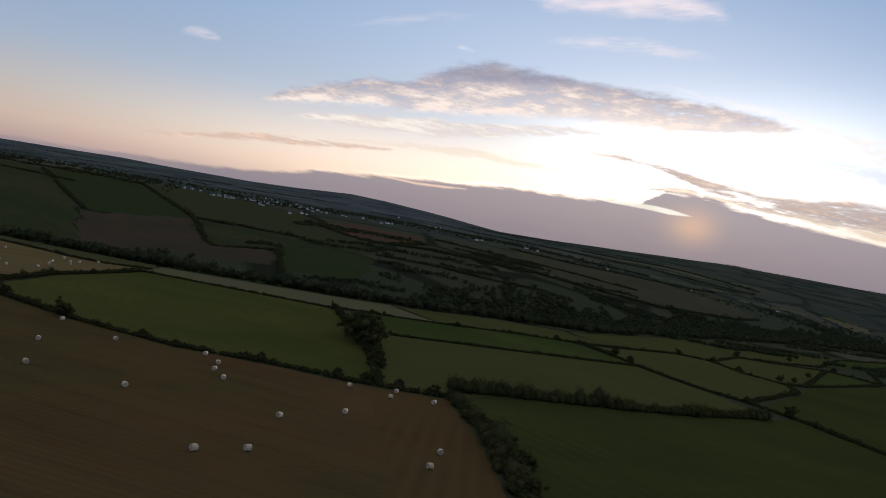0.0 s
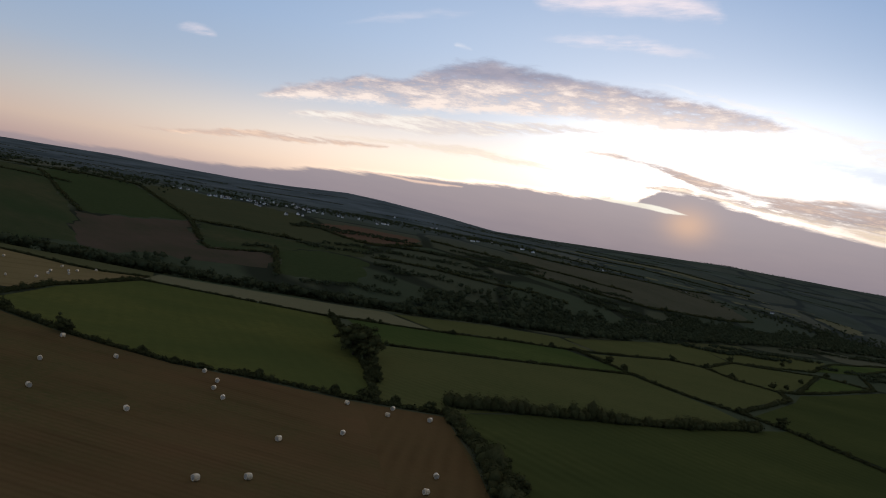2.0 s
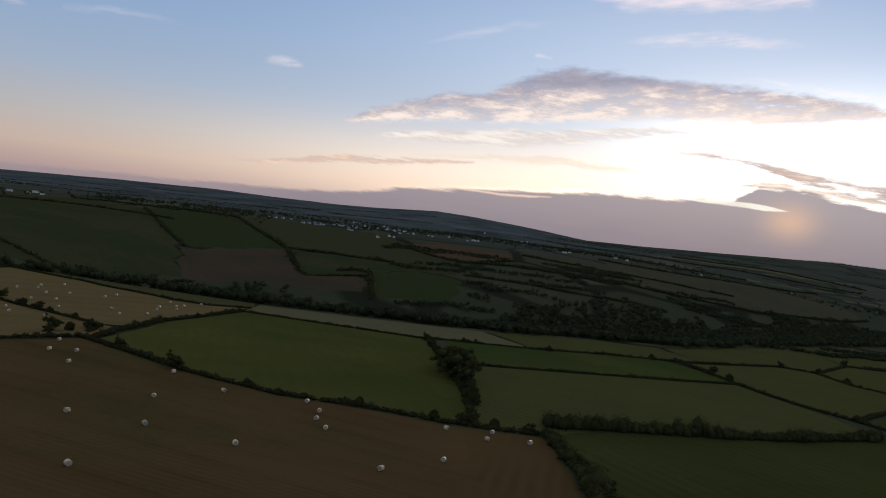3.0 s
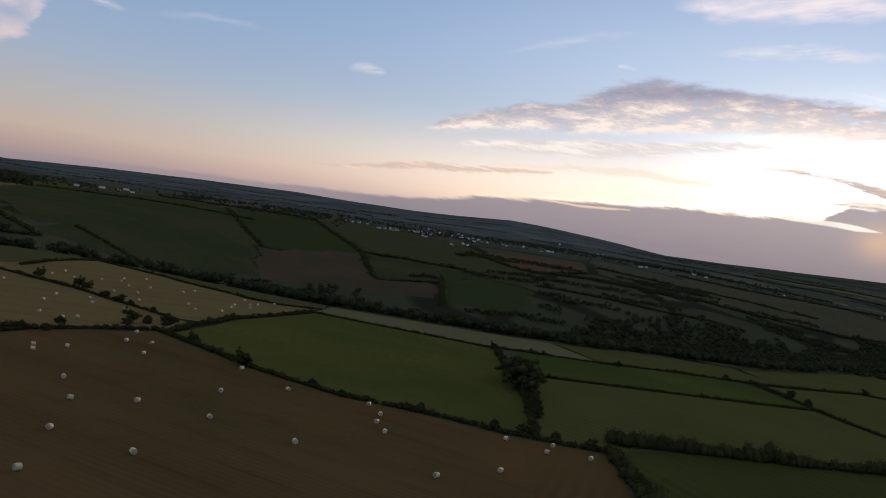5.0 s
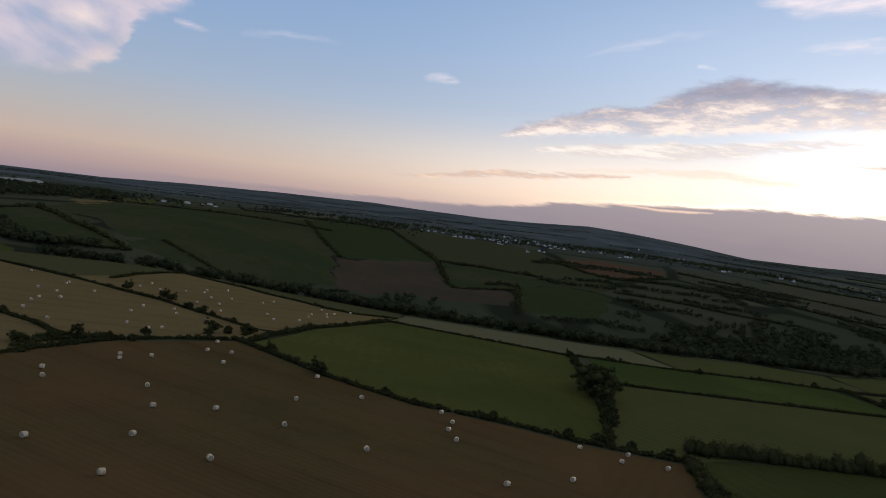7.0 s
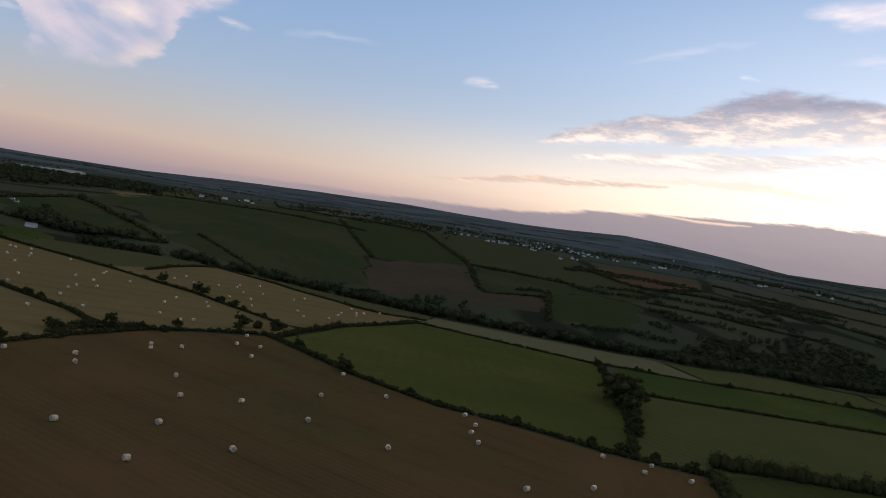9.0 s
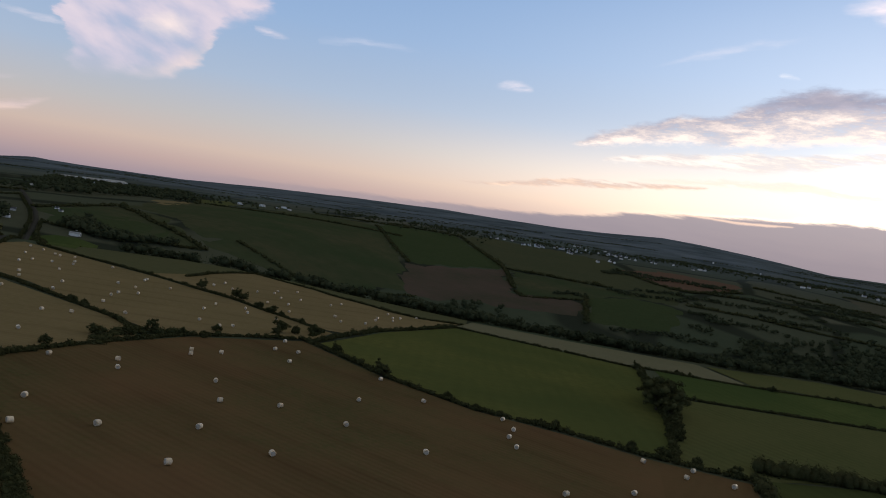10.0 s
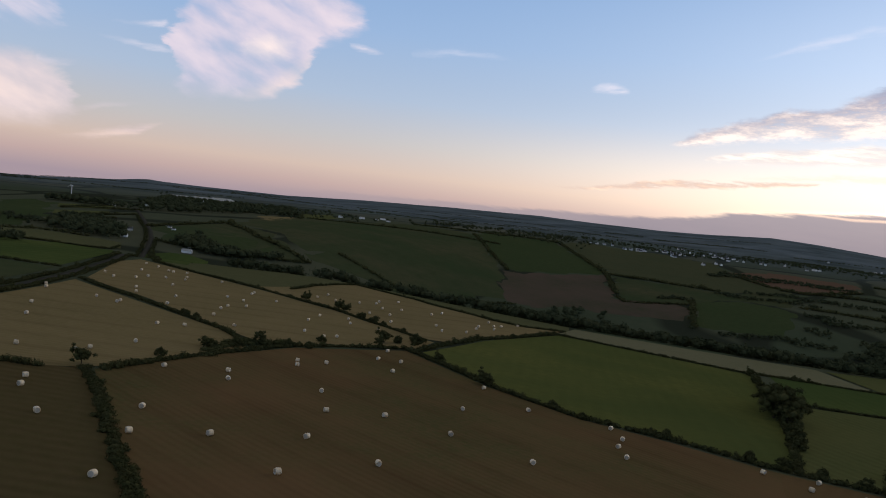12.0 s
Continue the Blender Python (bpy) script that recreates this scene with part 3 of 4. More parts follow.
def field(outline, material, label, step=12.0, lift=.0):
    """A field laid over the land, cut along a grid so that it follows the slopes."""
    bm = bmesh.new()
    if step > 12:
        edge = along(list(outline) + [outline[0]], 9)[:-1]
        outline = [(x + 4 * math.sin(y * .13 + x * .05) + 3 * math.sin(y * .31 - x * .2), y + 4 * math.sin(x * .11 - y * .07) + 3 * math.sin(x * .29 + y * .17)) for x, y in edge]
    bm.faces.new([bm.verts.new((x, y, 0)) for x, y in outline])
    bmesh.ops.triangulate(bm, faces=bm.faces)
    for axis in (0, 1):
        lo, hi = min(p[axis] for p in outline), max(p[axis] for p in outline)
        k = math.floor(lo / step) + 1
        while k * step < hi:
            no = (1, 0, 0) if axis == 0 else (0, 1, 0)
            bmesh.ops.bisect_plane(bm, geom=bm.verts[:] + bm.edges[:] + bm.faces[:], plane_co=tuple(k * step * c for c in no), plane_no=no)
            k += 1
    for v in bm.verts:
        v.co.z = ground_at(v.co.x, v.co.y) + (-.5 if step > 12 and v.is_boundary else lift)
    bmesh.ops.recalc_face_normals(bm, faces=bm.faces)
    for f in bm.faces:
        if f.normal.z < 0:
            f.normal_flip()
        f.smooth = True
    me = bpy.data.meshes.new("field")
    bm.to_mesh(me)
    bm.free()
    me.materials.append(material)
    return tagged(new("field", me), label, "field", kind="structure")


field([(-39.5, 45), (-65.5, 64.5), (-81.5, 76.5), (-98.5, 87.5), (-120.5, 102.5), (-144, 118.5), (-151, 164), (-153, 199), (-138, 241), (-94, 216), (-62, 205), (-38, 206), (-15, 204), (10, 208), (15, 169), (17, 136), (18, 100), (10, 20)],
      STUBBLE, "brown cut stubble field dotted with wrapped bales")
field([(-12, 203), (9, 207), (14, 169), (16, 136), (17, 100), (2, 100), (-4, 150)], HEADLAND, "brown stubble headland with tramlines across", lift=.012)
field([(-134, 246), (-138, 306), (-131, 374), (-39, 382), (-24, 320), (-14, 250), (-8, 212), (-15, 209), (-38, 210), (-62, 208), (-94, 218)], PASTURE, "bright green pasture behind the stubble hedge")
field([(-36, 393), (24, 428), (85, 456), (112, 405), (36, 357), (-18, 328)], LUSH, "narrow green pasture strip between hedges")
field([(-20, 320), (35, 352), (108, 398), (131, 340), (136, 306), (93, 273), (70, 258), (36, 240), (22, 226), (12, 214), (-7, 211), (-10, 226), (-13, 250), (-18, 290)], MEADOW, "olive mown meadow above the thick hedge")
field([(12, 215), (36, 237), (70, 255), (93, 269), (136, 303), (152, 316), (166, 262), (195, 180), (150, 40), (24, 40), (22, 139), (19, 170)], DIM_PASTURE, "dark green pasture beside the stubble field")
field([(-133, 378), (-136, 413), (-84, 430), (-20, 457), (9, 412), (-37, 390)], STRAW, "pale straw-coloured strip on the valley brow")
field([(-16, 458), (11, 415), (24, 432), (85, 460), (106, 472), (92, 526), (45, 509)], MEADOW, "olive meadow strip on the valley brow")
field([(97, 520), (111, 476), (167, 529), (190, 529), (240, 614), (246, 692), (248, 732), (126, 558), (96, 530)], MEADOW, "rough olive meadow at the wood's edge")
field([(98, 462), (119, 382), (142, 347), (203, 432), (211, 460), (193, 477), (187, 520), (167, 524), (110, 470)], MEADOW, "olive meadow beside the hedged lane")
field([(194, 482), (214, 466), (226, 477), (318, 628), (241, 608), (192, 524)], MEADOW, "olive meadow sloping to the wooded valley")
field([(230, 478), (340, 588), (320, 626)], LUSH, "small triangular green paddock")
field([(243, 618), (328, 660), (408, 798), (327, 775), (246, 686)], MEADOW, "narrow meadow at the foot of the valley")
field([(330, 668), (412, 790), (540, 905), (500, 846), (400, 720)], LUSH, "far green pasture on the valley brow")
field([(250, 695), (325, 783), (332, 830), (246, 746)], OLIVE, "olive meadow on the valley brow")
field([(-250, 848), (-214, 762), (-204, 744), (-152, 775), (-116, 846), (-70, 840), (-72, 940), (-140, 868), (-208, 866)], DARK_GRASS, "rough dark grass on the hillside", 16)
field([(148, 340), (206, 426), (229, 469), (345, 585), (460, 560), (320, 360), (172, 262), (156, 318)], DIM_PASTURE, "green pasture beyond the hedged lane")
field([(-285, 224), (-344, 288), (-354, 312), (-288, 305), (-255, 302), (-227, 296), (-207, 293), (-185, 284), (-144, 272), (-139, 250), (-147, 228), (-157, 200), (-166, 194), (-184, 199), (-241, 217)], PALE_STUBBLE, "pale golden stubble field dotted with bales")
field([(-255, 178), (-281, 216), (-237, 207), (-182, 196), (-164, 187), (-156, 180), (-151, 150), (-146, 118), (-150, 110), (-178, 92), (-230, 140)], PALE_STUBBLE, "pale stubble field with bales beside the road")
field([(-268, 307), (-262, 345), (-260, 386), (-223, 389), (-210, 384), (-182, 380), (-168, 375), (-151, 376), (-135, 390), (-137, 345), (-141, 300), (-142, 280), (-150, 275), (-166, 281), (-185, 288), (-207, 297), (-227, 300), (-255, 306)], PALE_STUBBLE, "pale golden stubble field with many bales")
field([(-148, 113), (-145.5, 116.5), (-121.5, 101.5), (-99.5, 86.5), (-82.5, 75.5), (-66.5, 63.5), (-44, 46), (-60, 30), (-120, 10), (-200, 70)], OLD_STUBBLE, "greening stubble field with a few bales")
field([(-350, 318), (-341, 350), (-292, 384), (-262, 394), (-262, 345), (-268, 309), (-288, 311)], OLIVE, "olive pasture strip above the golden stubble")
field([(-262, 396), (-233, 406), (-180, 412), (-140, 416), (-133, 394), (-151, 379), (-168, 378), (-182, 383), (-210, 387), (-223, 392), (-258, 388)], OLIVE, "thin olive strip on the valley brow")
field([(-435, 282), (-457, 334), (-449, 371), (-378, 312), (-323, 240), (-342, 223)], LUSH, "green field across the road")
field([(-334, 218), (-315, 231), (-295, 207), (-273, 176), (-300, 170)], DARK_GRASS, "dark green field beside the road")
field([(-506, 328), (-517, 359), (-490, 380), (-468, 393), (-454, 381), (-457, 359), (-458, 319), (-449, 291)], OLIVE, "olive field across the road")
field([(-778, 500), (-781, 538), (-745, 539), (-614, 435), (-532, 344), (-600, 360)], DEEP_GREEN, "dark green field beyond the hamlet", 20)
field([(-733, 533), (-711, 581), (-672, 548), (-694, 503)], MEADOW, "narrow pale green strip by the hamlet")
field([(-666, 481), (-642, 522), (-617, 501), (-636, 457)], MEADOW, "narrow pale green strip by the hamlet")
field([(-610, 435), (-600, 489), (-580, 471), (-585, 412)], MEADOW, "narrow light green strip by the hamlet")
field([(-506, 462), (-488, 530), (-470, 534), (-420, 520), (-436, 455), (-470, 474)], DEEP_GREEN, "green field below the farm", 20)
field([(-440, 389), (-441, 413), (-434, 425), (-419, 429), (-335, 328), (-352, 319)], LUSH, "bright green paddock above golden stubble", 6, .05)
field([(-400, 532), (-497, 584), (-548, 582), (-590, 690), (-600, 760), (-565, 932), (-458, 928), (-380, 808), (-331, 748), (-285, 650), (-330, 570)], DARK_GRASS, "large dark green hillside pasture", 24)
field([(-454, 925), (-478, 1010), (-392, 1058), (-319, 957), (-258, 858), (-327, 752), (-376, 808)], DEEP_GREEN, "deep green hillside field", 16)
field([(-326, 742), (-257, 848), (-216, 757), (-206, 738), (-150, 769), (-135, 711), (-181, 682), (-230, 680), (-255, 640), (-290, 652)], HEATH, "reddish rough heath on the hillside", 16)
field([(-388, 1062), (-384, 1170), (-300, 1240), (-200, 1180), (-168, 1050), (-108, 980), (-70, 950), (-140, 876), (-208, 874), (-254, 864), (-316, 962)], HILL, "olive hillside grassland below the village", 16)
field([(-165, 1066), (-115, 1166), (-17, 1163), (-20, 1060), (-66, 978), (-108, 984)], PLOUGH, "red-brown ploughed field on the hillside", 16)
field([(-149, 787), (-113, 840), (-62, 830), (-58, 724), (-124, 684)], DEEP_GREEN, "green field above the wooded valley", 16)
field([(-530, 471), (-549, 573), (-497, 578), (-403, 523), (-432, 455), (-469, 430)], DARK_GRASS, "dark green field on the far bank", 20)
field([(123, 1296), (335, 1390), (518, 1480), (524, 1278), (307, 1092), (140, 1033)], MOOR, "brownish moorland field on the far slope", 30)
field([(723, 1486), (765, 1528), (815, 1473), (764, 1416)], STRAW, "distant pale stubble field", 20)
field([(-614, 698), (-614, 760), (-556, 688), (-563, 642)], PALE_STUBBLE, "distant pale stubble strip", 20)
field([(-697, 872), (-687, 941), (-629, 862), (-600, 770)], MEADOW, "distant light green field", 20)
field([(249, 1737), (336, 1870), (510, 1865), (700, 1690), (690, 1672), (500, 1790), (340, 1830)], STRAW, "distant pale strip along the ridge", 40)

for outline in ([(300, 1500), (560, 1560), (760, 1560), (556, 1540), (310, 1484)], [(420, 1690), (600, 1760), (741, 1770), (727, 1750), (590, 1735)], [(190, 1560), (380, 1640), (376, 1618), (196, 1540)], [(560, 1470), (700, 1490), (690, 1470), (566, 1454)]):
    field(outline, STRAW, "thin pale strip of farmland under the skyline", 30)


def ribbon(name, line, width, material, label, category, lift=.12):
    """A road laid along a line, with a slight camber and soft verges."""
    pts = [Vector((*p, 0)) for p in line]
    fine = []
    for a, b in zip(pts, pts[1:]):
        k = max(1, int((b - a).length / 6))
        fine += [a.lerp(b, i / k) for i in range(k)]
    fine.append(pts[-1])
    verts, faces = [], []
    for i, p in enumerate(fine):
        d = (fine[min(i + 1, len(fine) - 1)] - fine[max(i - 1, 0)]).normalized()
        side = Vector((d.y, -d.x, 0))
        for s, up in ((-1, -.3), (-.9, 0), (0, .08), (.9, 0), (1, -.3)):
            q = p + side * s * width / 2
            verts.append((q.x, q.y, ground_at(q.x, q.y) + lift + up))
        if i:
            a = 5 * (i - 1)
            faces += [(a + j, a + j + 1, a + j + 6, a + j + 5) for j in range(4)]
    return tagged(new(name, mesh_of(name, verts, faces, material)), label, category, kind="structure")


ROAD = [(-236, 140), (-266, 184), (-291, 217), (-350, 290), (-415, 362), (-452, 402), (-478, 428), (-507, 452), (-601, 524), (-690, 592)]
ribbon("road", ROAD, 3.4, TARMAC, "grey country road climbing to the hamlet", "road")


# ---- leaves ----
def clump():
    bm = bmesh.new()
    bmesh.ops.create_icosphere(bm, subdivisions=1, radius=1)
    bm.verts.ensure_lookup_table()
    v, f = np.array([q.co[:] for q in bm.verts]), np.array([[q.index for q in x.verts] for x in bm.faces])
    bm.free()
    return v, f


CLUMP_V, CLUMP_F = clump()


def foliage(name, lumps, rng, leaves, leaf, material):
    """Clumps of leaves: each lump (x, y, z, rx, ry, rz) is an uneven core under many small loose leaf sprays."""
    lumps = np.asarray(lumps, float)
    v0, f0 = CLUMP_V, CLUMP_F
    k = len(lumps)
    jitter = rng.uniform(.62, 1.05, (k, len(v0), 1))
    v = (lumps[:, None, :3] + v0[None] * jitter * lumps[:, None, 3:] * .92).reshape(-1, 3)
    f = (f0[None] + np.arange(k)[:, None, None] * len(v0)).reshape(-1, 3)
    if leaves:
        d = rng.normal(size=(k, leaves, 3))
        d /= np.linalg.norm(d, axis=-1, keepdims=True)
        at = lumps[:, None, :3] + d * rng.uniform(.72, 1.16, (k, leaves, 1)) * lumps[:, None, 3:]
        tri = at[:, :, None, :] + rng.normal(size=(k, leaves, 3, 3)) * leaf * rng.uniform(.5, 1.2, (k, leaves, 1, 1))
        lv = tri.reshape(-1, 3)
        lf = np.arange(len(lv)).reshape(-1, 3) + len(v)
        v, f = np.concatenate([v, lv]), np.concatenate([f, lf])
    return mesh_of(name, v, f, material)


def hedge(line, width, tall, label, seed, step=1.5, leaves=110, leaf=.17, gaps=.05, bushes=.06):
    """An uneven hedge: overlapping low clumps along a line, here and there a gap or a bush that stands up."""
    rng = np.random.default_rng(seed)
    width, tall = width * .72, tall * .68
    lumps = []
    for x, y in along(line, step):
        swell = .82 + .3 * math.sin(x * .11 + seed) * math.sin(y * .09) + rng.uniform(-.2, .2)
        if rng.random() < gaps:
            swell *= .45
        if rng.random() < bushes:
            swell *= rng.uniform(1.3, 2.0)
        n = 3 if tall > 2 else 2
        for _ in range(n):
            ox, oy = rng.normal(0, width * .22, 2)
            h, w = tall * swell * rng.uniform(.7, 1.15), width * .36 * (.7 + .45 * swell) * rng.uniform(.8, 1.2)
            z = ground_at(x + ox, y + oy)
            lumps.append((x + ox, y + oy, z + h * .42, max(w, step * .6), max(w, step * .6), h * .6))
    me = foliage("hedge", lumps, rng, leaves, leaf, LEAF)
    return tagged(new("hedge", me), label, "hedge", "field hedges")


hedge([(-140, 244), (-116, 231), (-94, 218), (-78, 211), (-62, 207), (-38, 209), (-15, 207), (8, 211)], 2.6, 2.0, "low dark hedge with bushes edging brown stubble", 1, bushes=.12)
hedge([(-143, 120), (-150, 150), (-153, 175), (-155, 199), (-149, 225), (-140, 244)], 2.8, 1.7, "low dark hedge between brown and golden stubble", 2, bushes=.1)
hedge([(-150, 158), (-158, 170), (-162, 184), (-158, 196)], 6, 2.3, "dense dark thicket at a stubble field corner", 3, bushes=0)
hedge([(-145, 117), (-121, 102), (-99, 87), (-82, 76), (-66, 64), (-40, 45)], 3.4, 1.7, "broad overgrown hedge between two stubble fields", 4, gaps=.02, step=1.1, leaves=260, leaf=.11)
hedge([(12, 225), (24, 232), (36, 239), (70, 257), (93, 271), (112, 285), (134, 302)], 6, 5.8, "thick tall dark hedge across green pasture", 5, gaps=0, bushes=.02, leaves=150)
hedge([(11, 212), (15, 190), (18, 169), (20, 136), (21, 100), (14, 40)], 5.6, 3.8, "tall overgrown hedge beside brown stubble", 6, bushes=.15)
hedge([(-42, 381), (-31, 335), (-23, 300), (-16, 264), (-12, 236), (-9, 214)], 3, 1.8, "overgrown hedge running through a thicket", 27, bushes=.15)
hedge([(-16, 325), (10, 340), (35, 355), (75, 378), (112, 402)], 2.2, 1.5, "low clipped hedge between pasture and meadow", 7)
hedge([(-40, 388), (-14, 400), (11, 413), (50, 440), (85, 458), (98, 467)], 2.4, 1.6, "low hedge above a green pasture strip", 8, bushes=.1)
hedge([(92, 470), (104, 420), (117, 378), (130, 354), (141, 341), (152, 319), (164, 263), (197, 180)], 3, 2.0, "long hedge along a farm lane", 9, bushes=.08)
hedge([(-133, 375), (-90, 379), (-42, 384)], 2.2, 1.4, "low hedge between pasture and pale strip", 10, bushes=.15)
hedge([(-136, 246), (-140, 280), (-140, 306), (-136, 345), (-133, 375)], 3, 2.2, "uneven hedge between pasture and golden stubble", 11, bushes=.2)
hedge([(-284, 221), (-262, 215), (-238, 211), (-206, 203), (-182, 197), (-164, 188)], 2.6, 1.7, "low hedge between two golden stubble fields", 12, bushes=.05)
hedge([(-350, 317), (-320, 310), (-288, 308), (-255, 304), (-227, 298), (-207, 295), (-185, 286), (-166, 279), (-148, 272), (-143, 255)], 2.2, 1.5, "thin hedge crossing golden stubble", 13, bushes=.04)
hedge([(-260, 388), (-223, 391), (-210, 386), (-182, 382), (-168, 377), (-151, 378), (-134, 392)], 1.8, 1.3, "low hedge along the valley brow", 14, bushes=.14)
hedge([(-258, 325), (-262, 350), (-262, 386)], 2.2, 1.6, "short hedge beside olive pasture", 15, bushes=.2)
hedge([(-150, 108), (-178, 90), (-205, 66)], 3.2, 2.0, "overgrown hedge below pale stubble", 16)


def beside(line, off):
    """The same line, shifted sideways."""
    out = []
    for k, (x, y) in enumerate(line):
        (ax, ay), (bx, by) = line[max(k - 1, 0)], line[min(k + 1, len(line) - 1)]
        d = math.hypot(bx - ax, by - ay)
        out.append((x + (by - ay) / d * off, y - (bx - ax) / d * off))
    return out


hedge(beside(ROAD[:7], 3.6), 2.6, 1.9, "dark roadside hedge beside stubble", 17, bushes=.06)
hedge(beside(ROAD[:9], -3.8), 2.6, 2.0, "dark roadside hedge across the road", 18, bushes=.06)
hedge([(-446, 280), (-459, 325), (-453, 372), (-460, 385)], 2.4, 1.7, "hedge between fields across the road", 19, step=2.2)
hedge([(-338, 220), (-318, 235)], 2.6, 1.6, "hedge below a field across the road", 20, step=2.2)
hedge([(-352, 322), (-430, 388), (-447, 402)], 3.4, 2.4, "leafy hedge round a small paddock", 21, step=2.2)
hedge([(98, 466), (168, 527), (189, 524), (195, 480), (213, 463), (205, 430), (144, 344)], 2.8, 1.9, "hedge round a small olive meadow", 22, step=2, bushes=.1)
hedge([(192, 527), (242, 613), (328, 660), (412, 794), (540, 910)], 3, 2.0, "hedge between small meadows", 23, step=2.4, bushes=.1)
hedge([(214, 464), (228, 474), (342, 590), (320, 630), (243, 613)], 3, 2.0, "hedge round a triangular paddock", 24, step=2.4, bushes=.1)
hedge([(228, 472), (318, 630)], 3, 1.8, "hedge dividing two small meadows", 25, step=2.4)
hedge([(342, 590), (400, 718), (502, 846)], 3, 2.2, "far hedge round a green pasture", 26, step=2.6)
far_seed = iter(range(40, 120))


def far_hedge(line, w, h):
    hedge(line, w, h, "distant dark hedgerow with trees on a hillside", next(far_seed), step=4, leaves=16, leaf=.6, bushes=.12)


far_hedge([(-410, 575), (-330, 568), (-270, 640)], 4, 2.5)
far_hedge([(-539, 573), (-468, 536), (-405, 522)], 7, 4)
far_hedge([(-390, 1060), (-319, 957), (-258, 857), (-218, 768)], 5, 3.2)
far_hedge([(-327, 750), (-376, 808), (-456, 926)], 5, 2.6)
far_hedge([(-480, 1012), (-392, 1060)], 8, 5)
far_hedge([(-253, 860), (-208, 870), (-142, 872)], 7, 4)
far_hedge([(-168, 1056), (-107, 980), (-65, 962), (-14, 1056)], 5, 3)
far_hedge([(-151, 790), (-127, 688)], 6, 3.5)
far_hedge([(-212, 752), (-200, 736), (-152, 768)], 5, 2.5)
far_hedge([(-470, 428), (-432, 453), (-403, 522)], 6, 3)
far_hedge([(-549, 575), (-530, 470)], 6, 3)
far_hedge([(-555, 940), (-448, 1004)], 5, 3)
far_hedge([(120, 1300), (335, 1394), (520, 1484)], 6, 4)
far_hedge([(137, 1030), (307, 1088), (526, 1276)], 7, 4)
far_hedge([(-90, 964), (0, 990), (137, 1028)], 6, 4)
far_hedge([(0, 1160), (120, 1130), (300, 1180)], 6, 4)
far_hedge([(-60, 860), (40, 880), (160, 900)], 7, 4)
far_hedge([(-508, 325), (-520, 361), (-492, 383)], 4, 2.5)
far_hedge([(-712, 580), (-690, 505)], 5, 2.6)
far_hedge([(-700, 880), (-590, 740)], 5, 3)
far_hedge([(249, 1730), (470, 1686), (640, 1598)], 6, 4)
far_hedge([(336, 1874), (512, 1868), (674, 1664)], 6, 4)
far_hedge([(-600, 770), (-500, 830), (-400, 880)], 5, 3)
far_hedge([(60, 1400), (200, 1500), (400, 1500)], 6, 4)
far_hedge([(-690, 532), (-659, 573)], 5, 3)
far_hedge([(-626, 457), (-615, 529)], 5, 3)
far_hedge([(-592, 432), (-590, 484)], 5, 3)


def limb(bm, a, b, r0, r1, seg=7):
    a, b = Vector(a), Vector(b)
    turn = (b - a).to_track_quat("Z", "Y").to_matrix().to_4x4()
    bmesh.ops.create_cone(bm, cap_ends=True, segments=seg, radius1=r0, radius2=r1, depth=(b - a).length, matrix=Matrix.Translation((a + b) / 2) @ turn)


def tree(tall, spread, seed, label, clear=.28):
    """A field tree: tapered trunk with limbs, and an open crown of uneven clumps."""
    rng = np.random.default_rng(seed)
    top = tagged(new("tree"), label, "tree", "field trees")
    bm = bmesh.new()
    fork = Vector((rng.normal(0, .1), rng.normal(0, .1), tall * (clear + .12)))
    limb(bm, (0, 0, -.5), fork, tall * .04, tall * .026, 9)
    lumps = []
    for k in range(9):
        a, lift = 2.4 * k + rng.uniform(-.4, .4), rng.uniform(.35, .95)
        tip = Vector((math.cos(a) * spread * .42 * (1.25 - lift * .7), math.sin(a) * spread * .42 * (1.25 - lift * .7), tall * (clear + (1 - clear) * lift * .85)))
        limb(bm, fork * rng.uniform(.75, 1), tip, tall * .018, tall * .006, 6)
        s = spread * rng.uniform(.17, .27)
        lumps.append((*tip, s * .8, s * .8, s * .65))
        for _ in range(2):
            q = tip + Vector(rng.normal(0, s * .65, 3))
            t = s * rng.uniform(.4, .75)
            lumps.append((q.x, q.y, max(q.z, tall * clear), t, t, t * .8))
    part("trunk", bm, BARK, top, "dark bark trunk with limbs")
    for k in range(24):
        a, r, up = rng.uniform(0, 6.28), rng.uniform(0, 1) ** .5, rng.uniform(0, 1)
        reach = spread * .36 * r * (1 - .55 * up * up)
        lumps.append((math.cos(a) * reach, math.sin(a) * reach, tall * (clear + .12 + (.82 - clear) * up * (1 - .35 * r)), spread * .15, spread * .15, tall * .1))
    me = foliage("crown", lumps, rng, 90, .18, LEAF)
    crown = new("crown", me)
    crown.parent = top
    return top


def stand(kind, x, y, size=1.0, turn=0.0):
    return copy_thing(kind, Matrix.Translation((x, y, ground_at(x, y) - .1)) @ Matrix.Rotation(turn, 4, "Z") @ Matrix.Scale(size, 4))


